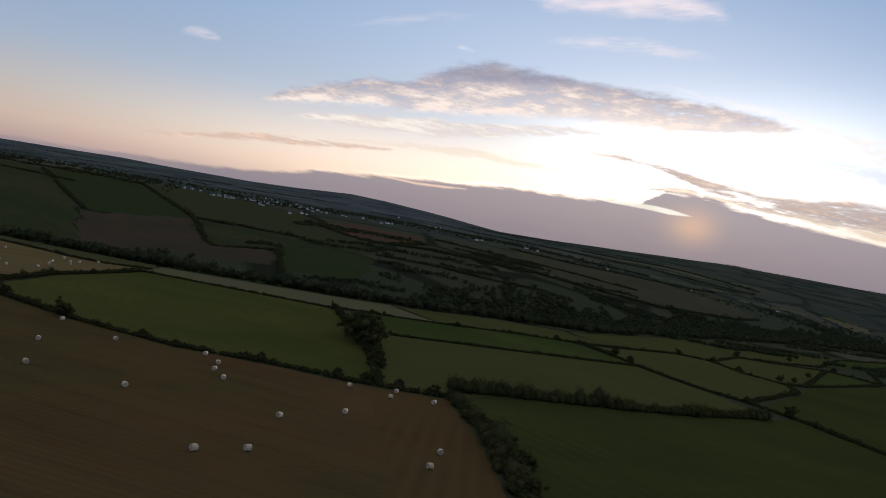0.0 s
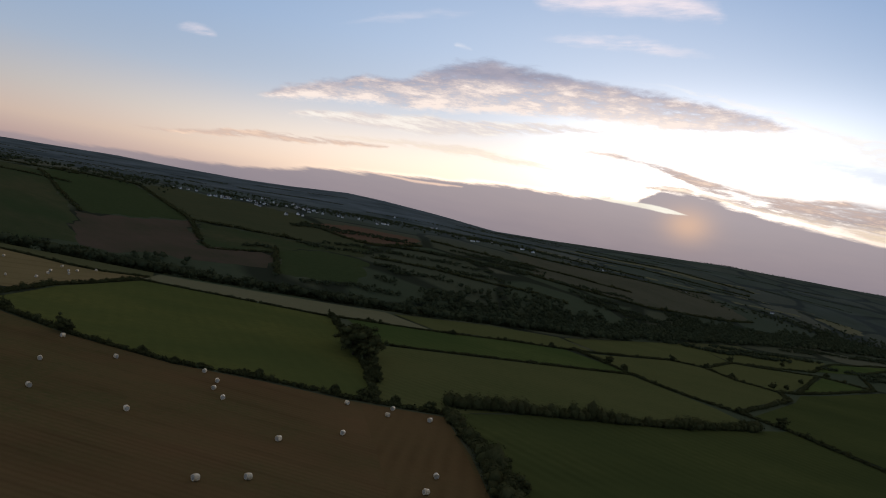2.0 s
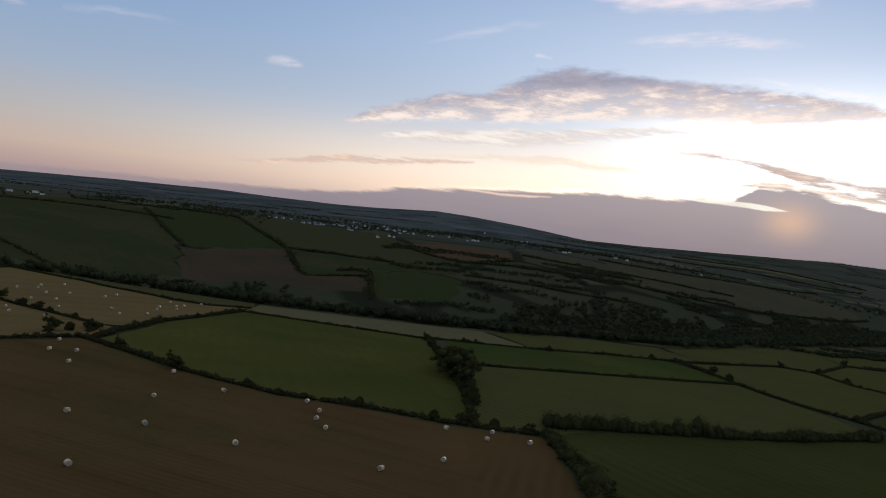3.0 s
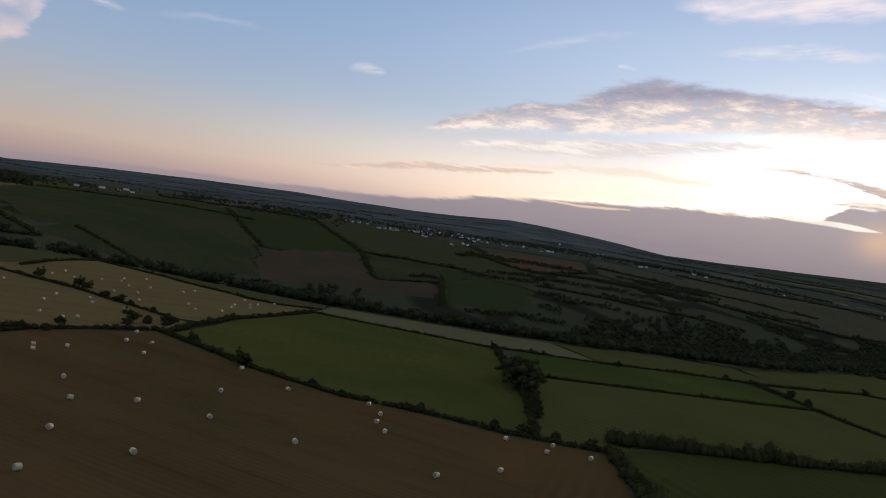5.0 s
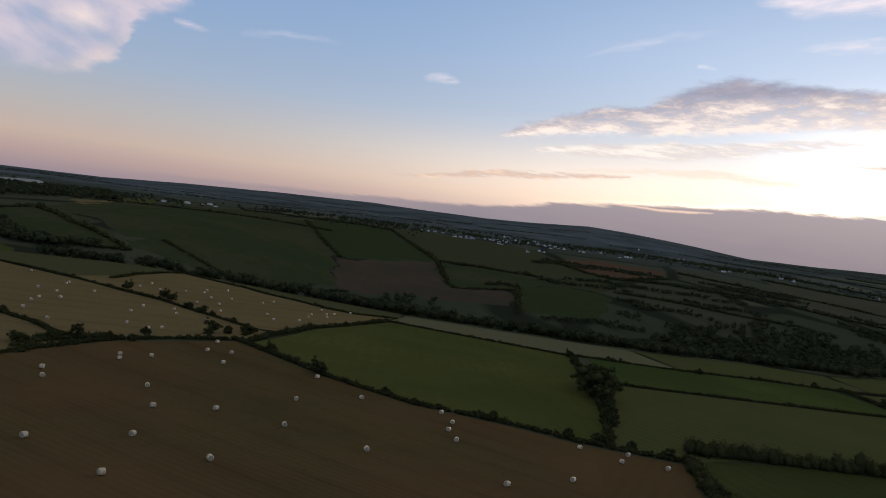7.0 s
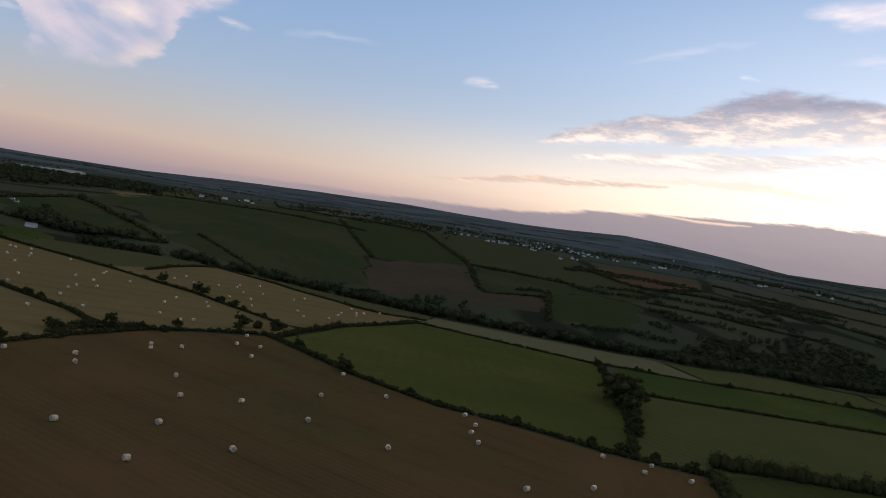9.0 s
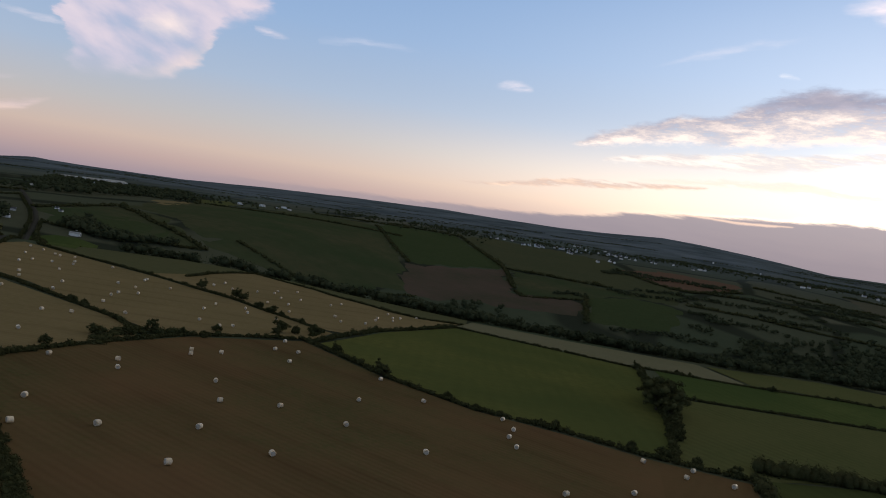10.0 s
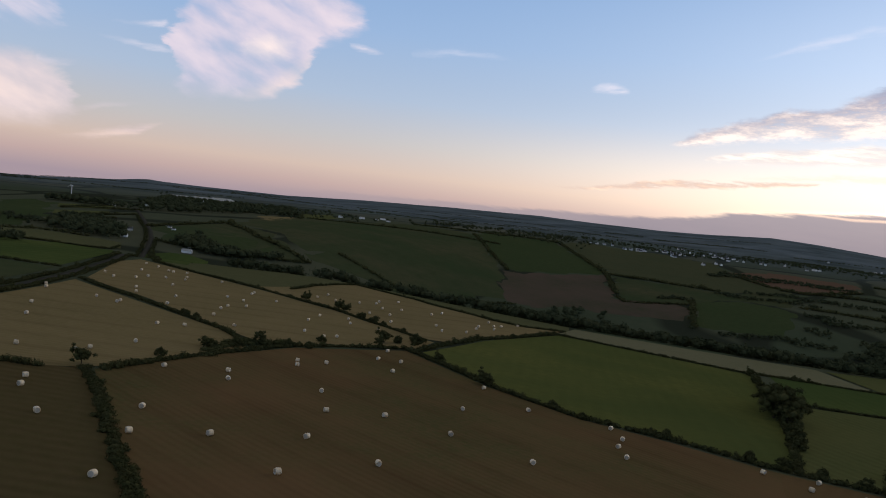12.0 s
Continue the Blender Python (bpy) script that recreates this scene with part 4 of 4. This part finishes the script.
KINDS = [tree(7.5, 7, 101, "dark rounded hedgerow tree in full leaf"), tree(6.5, 7.5, 102, "broad dark field tree in full leaf"), tree(4.2, 6.0, 103, "rounded dark hawthorn bush in a hedge", .02), tree(10, 9, 104, "tall dark tree in a thicket", .1), tree(5.5, 9.5, 105, "broad dark mound of bramble and blackthorn", .0)]
HEDGE_TREES = [(-95.7, 216.5, 1, 0.8), (-150.5, 246, 1, 0.85), (-158, 219, 2, 0.75), (-19.7, 209.5, 2, 0.8), (-11.5, 212, 4, 0.7), (-3.5, 211, 2, 0.8), (5.5, 212, 4, 0.65), (-207, 296, 1, 0.85), (-202, 294, 1, 0.7), (-228, 299, 1, 0.8), (-190, 289, 4, 0.7), (-181, 285, 4, 0.75), (-174, 282, 2, 0.7), (-161, 277, 2, 0.7), (-206, 204, 4, 0.6), (-199, 202, 2, 0.7), (17.8, 415, 2, 0.9), (76.2, 455, 2, 0.9), (103, 425, 0, 0.75), (108, 412, 2, 1.1), (-40.3, 210.5, 2, 0.75), (-44, 209.5, 2, 0.6), (-61.5, 206, 2, 0.6), (-25.5, 397, 2, 0.7)]
MORE_TREES = [(-155, 198, 2, 0.8), (-151, 203, 2, 0.7), (-146, 262, 2, 1.1), (-148, 252, 2, 0.9), (-159, 168, 4, 0.8), (-153, 145, 2, 0.7), (-149, 119, 1, 0.7), (20, 163, 4, 0.9), (22, 147, 4, 0.95), (17, 182, 2, 0.9), (21, 128, 4, 0.8), (96, 271, 2, 1.1), (64, 253, 2, 0.9), (14, 227, 2, 1.1), (150, 318, 0, 0.8), (141, 340, 2, 0.9), (-140, 300, 2, 0.6), (-136, 330, 2, 0.7)]
for k, (x, y, kind, size) in enumerate(HEDGE_TREES + MORE_TREES):
    stand(KINDS[kind], x, y, size * (.66 if kind in (2, 4) else .8), k * 1.3)
# the tall thicket that runs down between pasture and meadow
for k, (x, y, kind, size) in enumerate([(-42, 379, 1, .5), (-37, 360, 2, .7), (-33, 342, 1, .5), (-29, 325, 1, .6), (-26, 306, 3, .8), (-24, 296, 3, 1.05), (-20, 293, 3, 1.1), (-22, 284, 3, 1.2), (-18, 281, 3, 1.15), (-16, 270, 3, .75), (-14, 260, 1, .65), (-12, 249, 2, .9), (-11, 240, 2, .7)]):
    stand(KINDS[kind], x, y, size, k * .9)
for k, (x, y, kind, size) in enumerate([(168, 524, 1, 1), (190, 522, 1, .9), (212, 470, 1, 1.1), (225, 480, 0, .9), (196, 492, 2, 1.2), (240, 612, 1, 1.2), (300, 655, 0, 1.1), (345, 684, 1, 1.3), (330, 640, 2, 1.4), (262, 540, 0, 1)]):
    stand(KINDS[kind], x, y, size * .55, k * 2.1)
for kind, (x, y) in zip(KINDS, [(-146, 236), (-122, 236), (-72, 211), (-160, 190), (-159, 179)]):
    kind.location = (x, y, ground_at(x, y) - .1)
    kind.scale = (.45, .45, .45)


# ---- woods ----
def wood(spots, seed, label, tall=(7, 12), leaves=74, humps=2):
    rng = np.random.default_rng(seed)
    lumps = []
    for x, y in spots:
        h = rng.uniform(*tall)
        w = h * rng.uniform(.48, .72)
        z = ground_at(x, y)
        lumps.append((x, y, z + h * .52, w, w, h * .48))
        for _ in range(humps):
            a = rng.uniform(0, 6.28)
            lumps.append((x + math.cos(a) * w * .6, y + math.sin(a) * w * .6, z + h * rng.uniform(.55, .85), w * .5, w * .5, h * .2))
    return tagged(new("woodland", foliage("woodland", lumps, rng, leaves, .5, WOOD_LEAF)), label, "woodland", kind="stuff")


def inside(x, y, ring):
    hit = False
    for (ax, ay), (bx, by) in zip(ring, ring[1:] + ring[:1]):
        if (ay > y) != (by > y) and x < ax + (y - ay) * (bx - ax) / (by - ay):
            hit = not hit
    return hit


rng = np.random.default_rng(7)
valley, scrub = [], []
for _ in range(9500):
    x, u = rng.uniform(-480, 720), rng.uniform(6, 360)
    y = float(lerp(x, BROW)) + u
    wide = 205 if x < -60 else 205 + 85 * min(1, (x + 60) / 120)
    if x > 200:
        wide = 225
    if x < -300:
        wide = 70 if x > -340 else 26
    edge = wide + 35 * math.sin(x * .021) + 25 * math.sin(x * .057 + 1)
    if u < edge * rng.uniform(.75, 1.05):
        valley.append((x, y))
wood(valley[:5400], 8, "dense dark woodland filling the valley", (4.0, 6.8), 50, 1)
# scrub in drifts along the far valley side
GREEN = [(-155, 790), (-115, 850), (-55, 838), (-50, 720), (-125, 675)]
for _ in range(45):
    cx, cy, run = rng.uniform(-130, 620), rng.uniform(690, 1120), rng.uniform(25, 80)
    for _ in range(int(run * 2)):
        a = rng.uniform(-run, run)
        p = (cx + a, cy + a * .35 + 5 * math.sin(a * .1) + rng.normal(0, 2 + 3 * abs(math.sin(a * .07))))
        if not inside(*p, GREEN):
            scrub.append(p)
wood(scrub, 9, "drifts of dark scrub on the far valley side", (1.6, 3.6), 12, 1)
far = []
for cx, cy, sx, sy, n in [(-700, 740, 60, 30, 90), (-430, 1120, 40, 90, 110), (-330, 1290, 90, 30, 120), (-120, 1420, 160, 60, 200), (150, 1480, 120, 60, 160), (-490, 405, 18, 12, 16), (-446, 462, 18, 8, 20), (-720, 600, 50, 30, 60),
                          (-760, 900, 120, 60, 130), (-560, 1100, 60, 60, 70), (620, 1380, 90, 40, 120), (800, 1380, 90, 50, 120), (-600, 400, 50, 14, 40)]:
    far += [(rng.normal(cx, sx * .8), rng.normal(cy, sy * .6)) for _ in range(int(n * 1.5))]
wood(far, 10, "distant dark copses round the village and farms", (2.2, 4.4), 14, 1)
far = []


# closed blocks of wood round the hamlet
for ring, n in [([(-563, 404), (-595, 440), (-570, 454), (-503, 425), (-484, 404), (-494, 388), (-525, 377)], 130), ([(-758, 654), (-860, 800), (-800, 800), (-747, 920), (-620, 781), (-640, 715), (-640, 612), (-650, 590)], 420),
                ([(-464, 432), (-472, 470), (-440, 452), (-426, 474), (-405, 520), (-412, 490), (-428, 448), (-444, 436)], 60), ([(-800, 546), (-775, 578), (-730, 600), (-740, 560)], 50)]:
    xs, ys = zip(*ring)
    while n:
        x, y = rng.uniform(min(xs), max(xs)), rng.uniform(min(ys), max(ys))
        if inside(x, y, ring):
            far.append((x, y))
            n -= 1
wood(far, 12, "dark blocks of wood round the hamlet", (4.5, 8), 24)
ridge = []
for _ in range(60):
    a, r, run = radians(rng.uniform(-34, 58)), rng.uniform(1450, 2250), rng.uniform(40, 130)
    for _ in range(int(run * 1.5)):
        k = rng.uniform(-run, run)
        ridge.append((-math.sin(a) * r + k * math.cos(a) + rng.normal(0, 5), math.cos(a) * r + k * math.sin(a) + rng.normal(0, 5)))
for _ in range(9):
    a, r, run = radians(rng.uniform(-34, -14)), rng.uniform(2900, 2960), rng.uniform(30, 80)
    for _ in range(int(run * .5)):
        k = rng.uniform(-run, run)
        ridge.append((-math.sin(a) * r + k * math.cos(a), math.cos(a) * r + k * math.sin(a)))
wood(ridge, 11, "far copses and hedges towards the ridge", (1.2, 2.6), 4, 0)


# ---- bales ----
def bale():
    """A wrapped round bale lying on its side: bulged drum with soft shoulders and slightly dished, net-wrapped ends."""
    top = tagged(new("hay_bale"), "pale wrapped round hay bale lying in stubble", "bale", "wrapped bales in the fields")
    rim = [(-.6, .5), (-.585, .56), (-.54, .605), (-.4, .628), (-.2, .636), (0, .64), (.2, .636), (.4, .628), (.54, .605), (.585, .56), (.6, .5)]
    bm = bmesh.new()
    seg, rows = 28, []
    for x, r in rim:
        row = []
        for k in range(seg):
            a = 2 * math.pi * k / seg
            q = r * (1 + .012 * math.sin(5 * a + x * 9) + .008 * math.sin(11 * a - x * 14))
            z = q * math.cos(a)
            row.append(bm.verts.new((x, q * math.sin(a), max(z, -.6))))
        rows.append(row)
    for a, b in zip(rows, rows[1:]):
        for k in range(seg):
            bm.faces.new((a[k], a[(k + 1) % seg], b[(k + 1) % seg], b[k])).smooth = True
    part("wrap", bm, WRAP, top)
    for s in (-1, 1):
        bm = bmesh.new()
        rings = []
        for r, x in ((.505, .598), (.4, .59), (.3, .6), (.2, .585), (.08, .59)):
            rings.append([bm.verts.new((s * x, r * math.sin(2 * math.pi * k / seg), r * math.cos(2 * math.pi * k / seg))) for k in range(seg)])
        for a, b in zip(rings, rings[1:]):
            for k in range(seg):
                bm.faces.new((a[k], a[(k + 1) % seg], b[(k + 1) % seg], b[k]))
        bm.faces.new(rings[-1])
        bmesh.ops.recalc_face_normals(bm, faces=bm.faces)
        part("end", bm, NET, top, "greyer flat wrapped end")
    return top


FIRST = bale()
STUBBLE_BALES = [(-69.0, 117.8), (-86.0, 119.4), (-72.4, 151.3), (-52.4, 148.5), (-88.6, 150.5), (-97.3, 140.5), (-109.9, 155.5), (-83.0, 177.6), (-73.4, 197.1), (-75.2, 98.3), (-95.4, 104.2), (-40.9, 175.3), (-133.5, 148.8), (-126.8, 141.7), (-133.7, 175.8), (-132.5, 187.6), (-131.4, 213.3), (-138.5, 230.0), (-125.6, 217.6), (-118.0, 200.6), (-93.1, 210.9), (-52.4, 201.7), (-46.8, 192.8), (-45.2, 183.7), (-23.4, 148.9), (-12.7, 164.7), (-15.2, 198.2), (-4.6, 193.3), (-3.7, 202.5)]
MORE_BALES = [(-141.9, 136.2), (-114.2, 105.7), (-102.5, 92.8), (-29.6, 115.4), (-23.0, 121.2), (7.0, 144.7), (5.1, 132.7), (-87.8, 74.4), (-118.3, 87.0), (-135.3, 95.4), (-141.1, 100.3)]
GOLD_BALES = [(-303.6, 248.3), (-290.6, 242.4), (-312.8, 276.9), (-289.0, 253.3), (-293.3, 263.8), (-336, 300), (-324.4, 297.6), (-311.5, 292.9), (-308.0, 292.7), (-289.4, 271.0), (-268.7, 256.1), (-283.6, 277.5), (-290.6, 285.2), (-304, 298),
              (-240.8, 231.8), (-262.7, 230.9), (-251.6, 221.5), (-226.1, 214), (-204.2, 215.6), (-215.6, 231.0), (-220.0, 239.3), (-218.3, 248.1), (-230.4, 259.6), (-246.2, 282.3), (-249.0, 287), (-185.2, 206), (-189.7, 252.1), (-172.9, 228.5),
              (-196.8, 268.7), (-163.3, 227.1), (-162, 233), (-180.4, 267.4), (-187.5, 276), (-278, 296), (-228, 278), (-168.4, 270), (-240, 260)]
BROW_BALES = [(-219.5, 330.4), (-226.5, 320.1), (-215.5, 339.6), (-219.3, 348.0), (-204.8, 328.9), (-216.3, 361.9), (-196.8, 305.7), (-191.4, 314.6), (-199.3, 337.7), (-179.0, 295.9), (-186.5, 345.2), (-187.4, 357.4), (-166.6, 314.2), (-157.8, 303.5),
              (-151.5, 314.7), (-158.2, 340.4), (-155.0, 331.5), (-163.2, 362.0), (-155.6, 351.8), (-151.1, 342.3), (-154.3, 357.5), (-152.2, 372.9), (-240, 332), (-236, 318)]
ROAD_BALES = [(-265.2, 191.8), (-258.6, 187.3), (-226.5, 159.7), (-207.5, 145.2), (-240.0, 194.1), (-231.3, 197.2), (-228.9, 193.8), (-191.5, 178.4), (-187.6, 186), (-168.0, 150.1), (-163, 132), (-161, 126.4), (-170, 117.4), (-176, 113.2), (-166, 104)]


def set_bale(ob, x, y, turn, up=0.0):
    e = .5
    nx, ny = (ground_at(x - e, y) - ground_at(x + e, y)) / (2 * e), (ground_at(x, y - e) - ground_at(x, y + e)) / (2 * e)
    lean = Vector((0, 0, 1)).rotation_difference(Vector((nx, ny, 1))).to_matrix().to_4x4()
    return Matrix.Translation((x, y, ground_at(x, y) + .53 + up)) @ lean @ Matrix.Rotation(turn, 4, "Z") @ Matrix.Scale(.92, 4)


rng = random.Random(5)
FIRST.matrix_basis = set_bale(FIRST, 6.0, 197.4, 1.2)
for x, y in STUBBLE_BALES + MORE_BALES + GOLD_BALES + BROW_BALES + ROAD_BALES:
    copy_thing(FIRST, set_bale(FIRST, x, y, rng.choice((.5, 1.2, 1.5, 2.0, 2.6)) + rng.uniform(-.3, .3)))
# two bales set one on the other
copy_thing(FIRST, set_bale(FIRST, -133.7, 175.8, .6, 1.08))


# ---- houses ----
def box(bm, x0, x1, y0, y1, z0, z1):
    m = Matrix.Translation(((x0 + x1) / 2, (y0 + y1) / 2, (z0 + z1) / 2)) @ Matrix.Diagonal((x1 - x0, y1 - y0, z1 - z0, 1))
    bmesh.ops.create_cube(bm, size=1, matrix=m)


def house(long, deep, eaves, pitch, label, walls, roofing, chimneys=2, name="house", category="house"):
    top = tagged(new(name), label, category, "village houses" if name == "house" else "farm buildings")
    bm = bmesh.new()
    x, y, ridge = long / 2, deep / 2, eaves + deep / 2 * pitch
    ends = [[bm.verts.new((s * x, *q)) for q in ((-y, -1.5), (y, -1.5), (y, eaves), (0, ridge), (-y, eaves))] for s in (-1, 1)]
    bm.faces.new(ends[0])
    bm.faces.new(ends[1][::-1])
    for k in range(5):
        bm.faces.new((ends[0][k], ends[1][k], ends[1][(k + 1) % 5], ends[0][(k + 1) % 5]))
    bmesh.ops.recalc_face_normals(bm, faces=bm.faces)
    part("wall", bm, walls, top)
    bm = bmesh.new()
    o, t = .35, .18
    prof = [(-y - o, eaves - o * pitch), (0, ridge), (y + o, eaves - o * pitch), (y + o, eaves - o * pitch + t), (0, ridge + t * 1.3), (-y - o, eaves - o * pitch + t)]
    ends = [[bm.verts.new((s * (x + .2), *q)) for q in prof] for s in (-1, 1)]
    for k in range(6):
        bm.faces.new((ends[0][k], ends[1][k], ends[1][(k + 1) % 6], ends[0][(k + 1) % 6]))
    for e in ends:
        bm.faces.new((e[0], e[1], e[4], e[5]))
        bm.faces.new((e[1], e[2], e[3], e[4]))
    bmesh.ops.recalc_face_normals(bm, faces=bm.faces)
    roof = part("roof", bm, roofing, top)
    for s in (-1, 1)[:chimneys]:
        bm = bmesh.new()
        box(bm, s * (x - .7) - .35, s * (x - .7) + .35, -.35, .35, ridge - .6, ridge + 1.1)
        part("chimney", bm, walls, roof)
    if chimneys:
        for side in (-1, 1):
            for z in ([1.0, 3.6] if eaves > 4 else [1.0]):
                for fx in (-.32, 0, .32):
                    bm = bmesh.new()
                    box(bm, fx * long - .5, fx * long + .5, side * y - .06, side * y + .06, z, z + 1.2)
                    part("window", bm, PANE, top)
    else:
        bm = bmesh.new()
        box(bm, x - .05, x + .08, -1.8, 1.8, -.2, 3.2)
        part("door", bm, SLATE, top, "wide dark sliding door")
    return top


HOUSES = [house(11, 7, 3.0, .75, "white rendered village house with slate roof", RENDERED, SLATE), house(13, 7, 2.8, .8, "long white bungalow with slate roof", RENDERED, SLATE), house(9, 6.5, 4.4, .8, "small white house with grey roof", RENDERED, SLATE, 1),
          house(20, 12, 4, .45, "pale sheet-roofed farm shed", RENDERED, SHEET, 0, "barn", "barn")]
LONG_SHED = house(44, 14, 3.6, .3, "long low shed with pale sheet roof", RENDERED, SHEET, 0, "barn", "barn")
VILLAGE = [(-384, 1174, 3), (-381, 1197, 1), (-376, 1218, 0), (-367, 1232, 0), (-333, 1220, 1), (-327, 1233, 0), (-316, 1236, 2), (-309, 1302, 0), (-297, 1277, 1), (-290, 1287, 3), (-284, 1294, 0), (-266, 1215, 1), (-272, 1224, 0), (-277, 1372, 2), (-261, 1329, 0), (-206, 1118, 2),
           (-243, 1404, 1), (-236, 1380, 0), (-227, 1360, 3), (-220, 1345, 0), (-214, 1330, 1), (-200, 1276, 0), (-193, 1314, 2)]
OUTLYING = [(-314, 1454, 0), (-307, 1454, 1), (-260, 1462, 0), (-181, 1296, 1), (-159, 1314, 0), (-149, 1293, 2), (-128, 1352, 2), (-86, 1356, 3), (-79, 1361, 3), (-94, 1318, 0), (-199, 1172, 1), (-190, 1159, 0), (-6, 1562, 3), (4, 1591, 1), (67, 1366, 3), (77, 1385, 0),
            (102, 1431, 3), (117, 1463, 1), (160, 1432, 1), (177, 1411, 0), (-86, 1685, 1), (310, 1440, 0), (460, 1430, 0), (620, 1430, 1)]
rng = random.Random(21)
CORE = [(rng.gauss(cx, 13), rng.gauss(cy, 16), rng.choice((0, 1, 1, 2))) for cx, cy in ((-288, 1283), (-228, 1352), (-326, 1232)) for _ in range(9)]
for x, y, kind in VILLAGE + OUTLYING + CORE:
    turn, size = rng.choice((.2, .5, 1.3, 1.8, 2.6)) + rng.uniform(-.3, .3), (.5 if kind != 3 else .36) * rng.uniform(.75, 1.1)
    copy_thing(HOUSES[kind], Matrix.Translation((x, y, ground_at(x, y))) @ Matrix.Rotation(turn, 4, "Z") @ Matrix.Scale(size, 4))
for ob, (x, y, turn) in zip(HOUSES, [(-511, 436, .9), (-486, 410, .4), (-716, 586, .3), (-440, 428, .5)]):
    ob.matrix_basis = Matrix.Translation((x, y, ground_at(x, y))) @ Matrix.Rotation(turn, 4, "Z") @ Matrix.Scale(.36, 4)
for x, y, kind, turn in [(-450, 440, 1, .5), (-518, 482, 1, .3), (-535, 492, 1, .5), (-505, 474, 1, .2), (-623, 950, 3, .4), (-600, 945, 3, .9), (-730, 640, 3, .2), (-735, 598, 1, .5), (-700, 610, 0, .2), (-742, 630, 1, .3)]:
    copy_thing(HOUSES[kind], Matrix.Translation((x, y, ground_at(x, y))) @ Matrix.Rotation(turn, 4, "Z") @ Matrix.Scale(.7, 4))

LONG_SHED.matrix_basis = Matrix.Translation((-862, 815, ground_at(-862, 815))) @ Matrix.Rotation(1.75, 4, "Z")
for x, y, kind, turn in [(-874, 866, 4, 1.75), (-884, 917, 4, 1.7), (-655, 910, 3, 1.2), (-642, 942, 3, 1.4), (-636, 987, 3, 1.3)]:
    copy_thing((HOUSES + [LONG_SHED])[kind], Matrix.Translation((x, y, ground_at(x, y))) @ Matrix.Rotation(turn, 4, "Z"))


def turbine(x, y, tall):
    top = tagged(new("wind_turbine"), "white three-bladed wind turbine standing on a hill", "wind turbine")
    bm = bmesh.new()
    limb(bm, (0, 0, -1), (0, 0, tall), .6, .4, 14)
    part("tower", bm, STEEL, top)
    bm = bmesh.new()
    box(bm, -.6, .6, -1.5, 1.6, tall - .3, tall + .9)
    bmesh.ops.bevel(bm, geom=bm.edges[:], offset=.2, segments=2, affect="EDGES")
    part("nacelle", bm, STEEL, top)
    bm = bmesh.new()
    bmesh.ops.create_uvsphere(bm, u_segments=12, v_segments=8, radius=.6, matrix=Matrix.Translation((0, -1.8, tall + .3)))
    part("hub", bm, STEEL, top)
    for k in range(3):
        bm = bmesh.new()
        turn = Matrix.Translation((0, -1.9, tall + .3)) @ Matrix.Rotation(radians(120 * k + 8), 4, "Y")
        rows = []
        for z, w, t in ((.3, .2, .2), (1, .35, .12), (2.4, .24, .08), (tall * .4, .08, .03)):
            rows.append([bm.verts.new(turn @ Vector(q)) for q in ((-w * .4, -t / 2, z), (w * .6, -t / 4, z), (w * .6, t / 4, z), (-w * .4, t / 2, z))])
        for a, b in zip(rows, rows[1:]):
            for j in range(4):
                bm.faces.new((a[j], a[(j + 1) % 4], b[(j + 1) % 4], b[j]))
        bm.faces.new(rows[0])
        bm.faces.new(rows[-1])
        bmesh.ops.recalc_face_normals(bm, faces=bm.faces)
        part("blade", bm, STEEL, top)
    top.location = (x, y, ground_at(x, y))
    return top


turbine(-819, 610, 12)
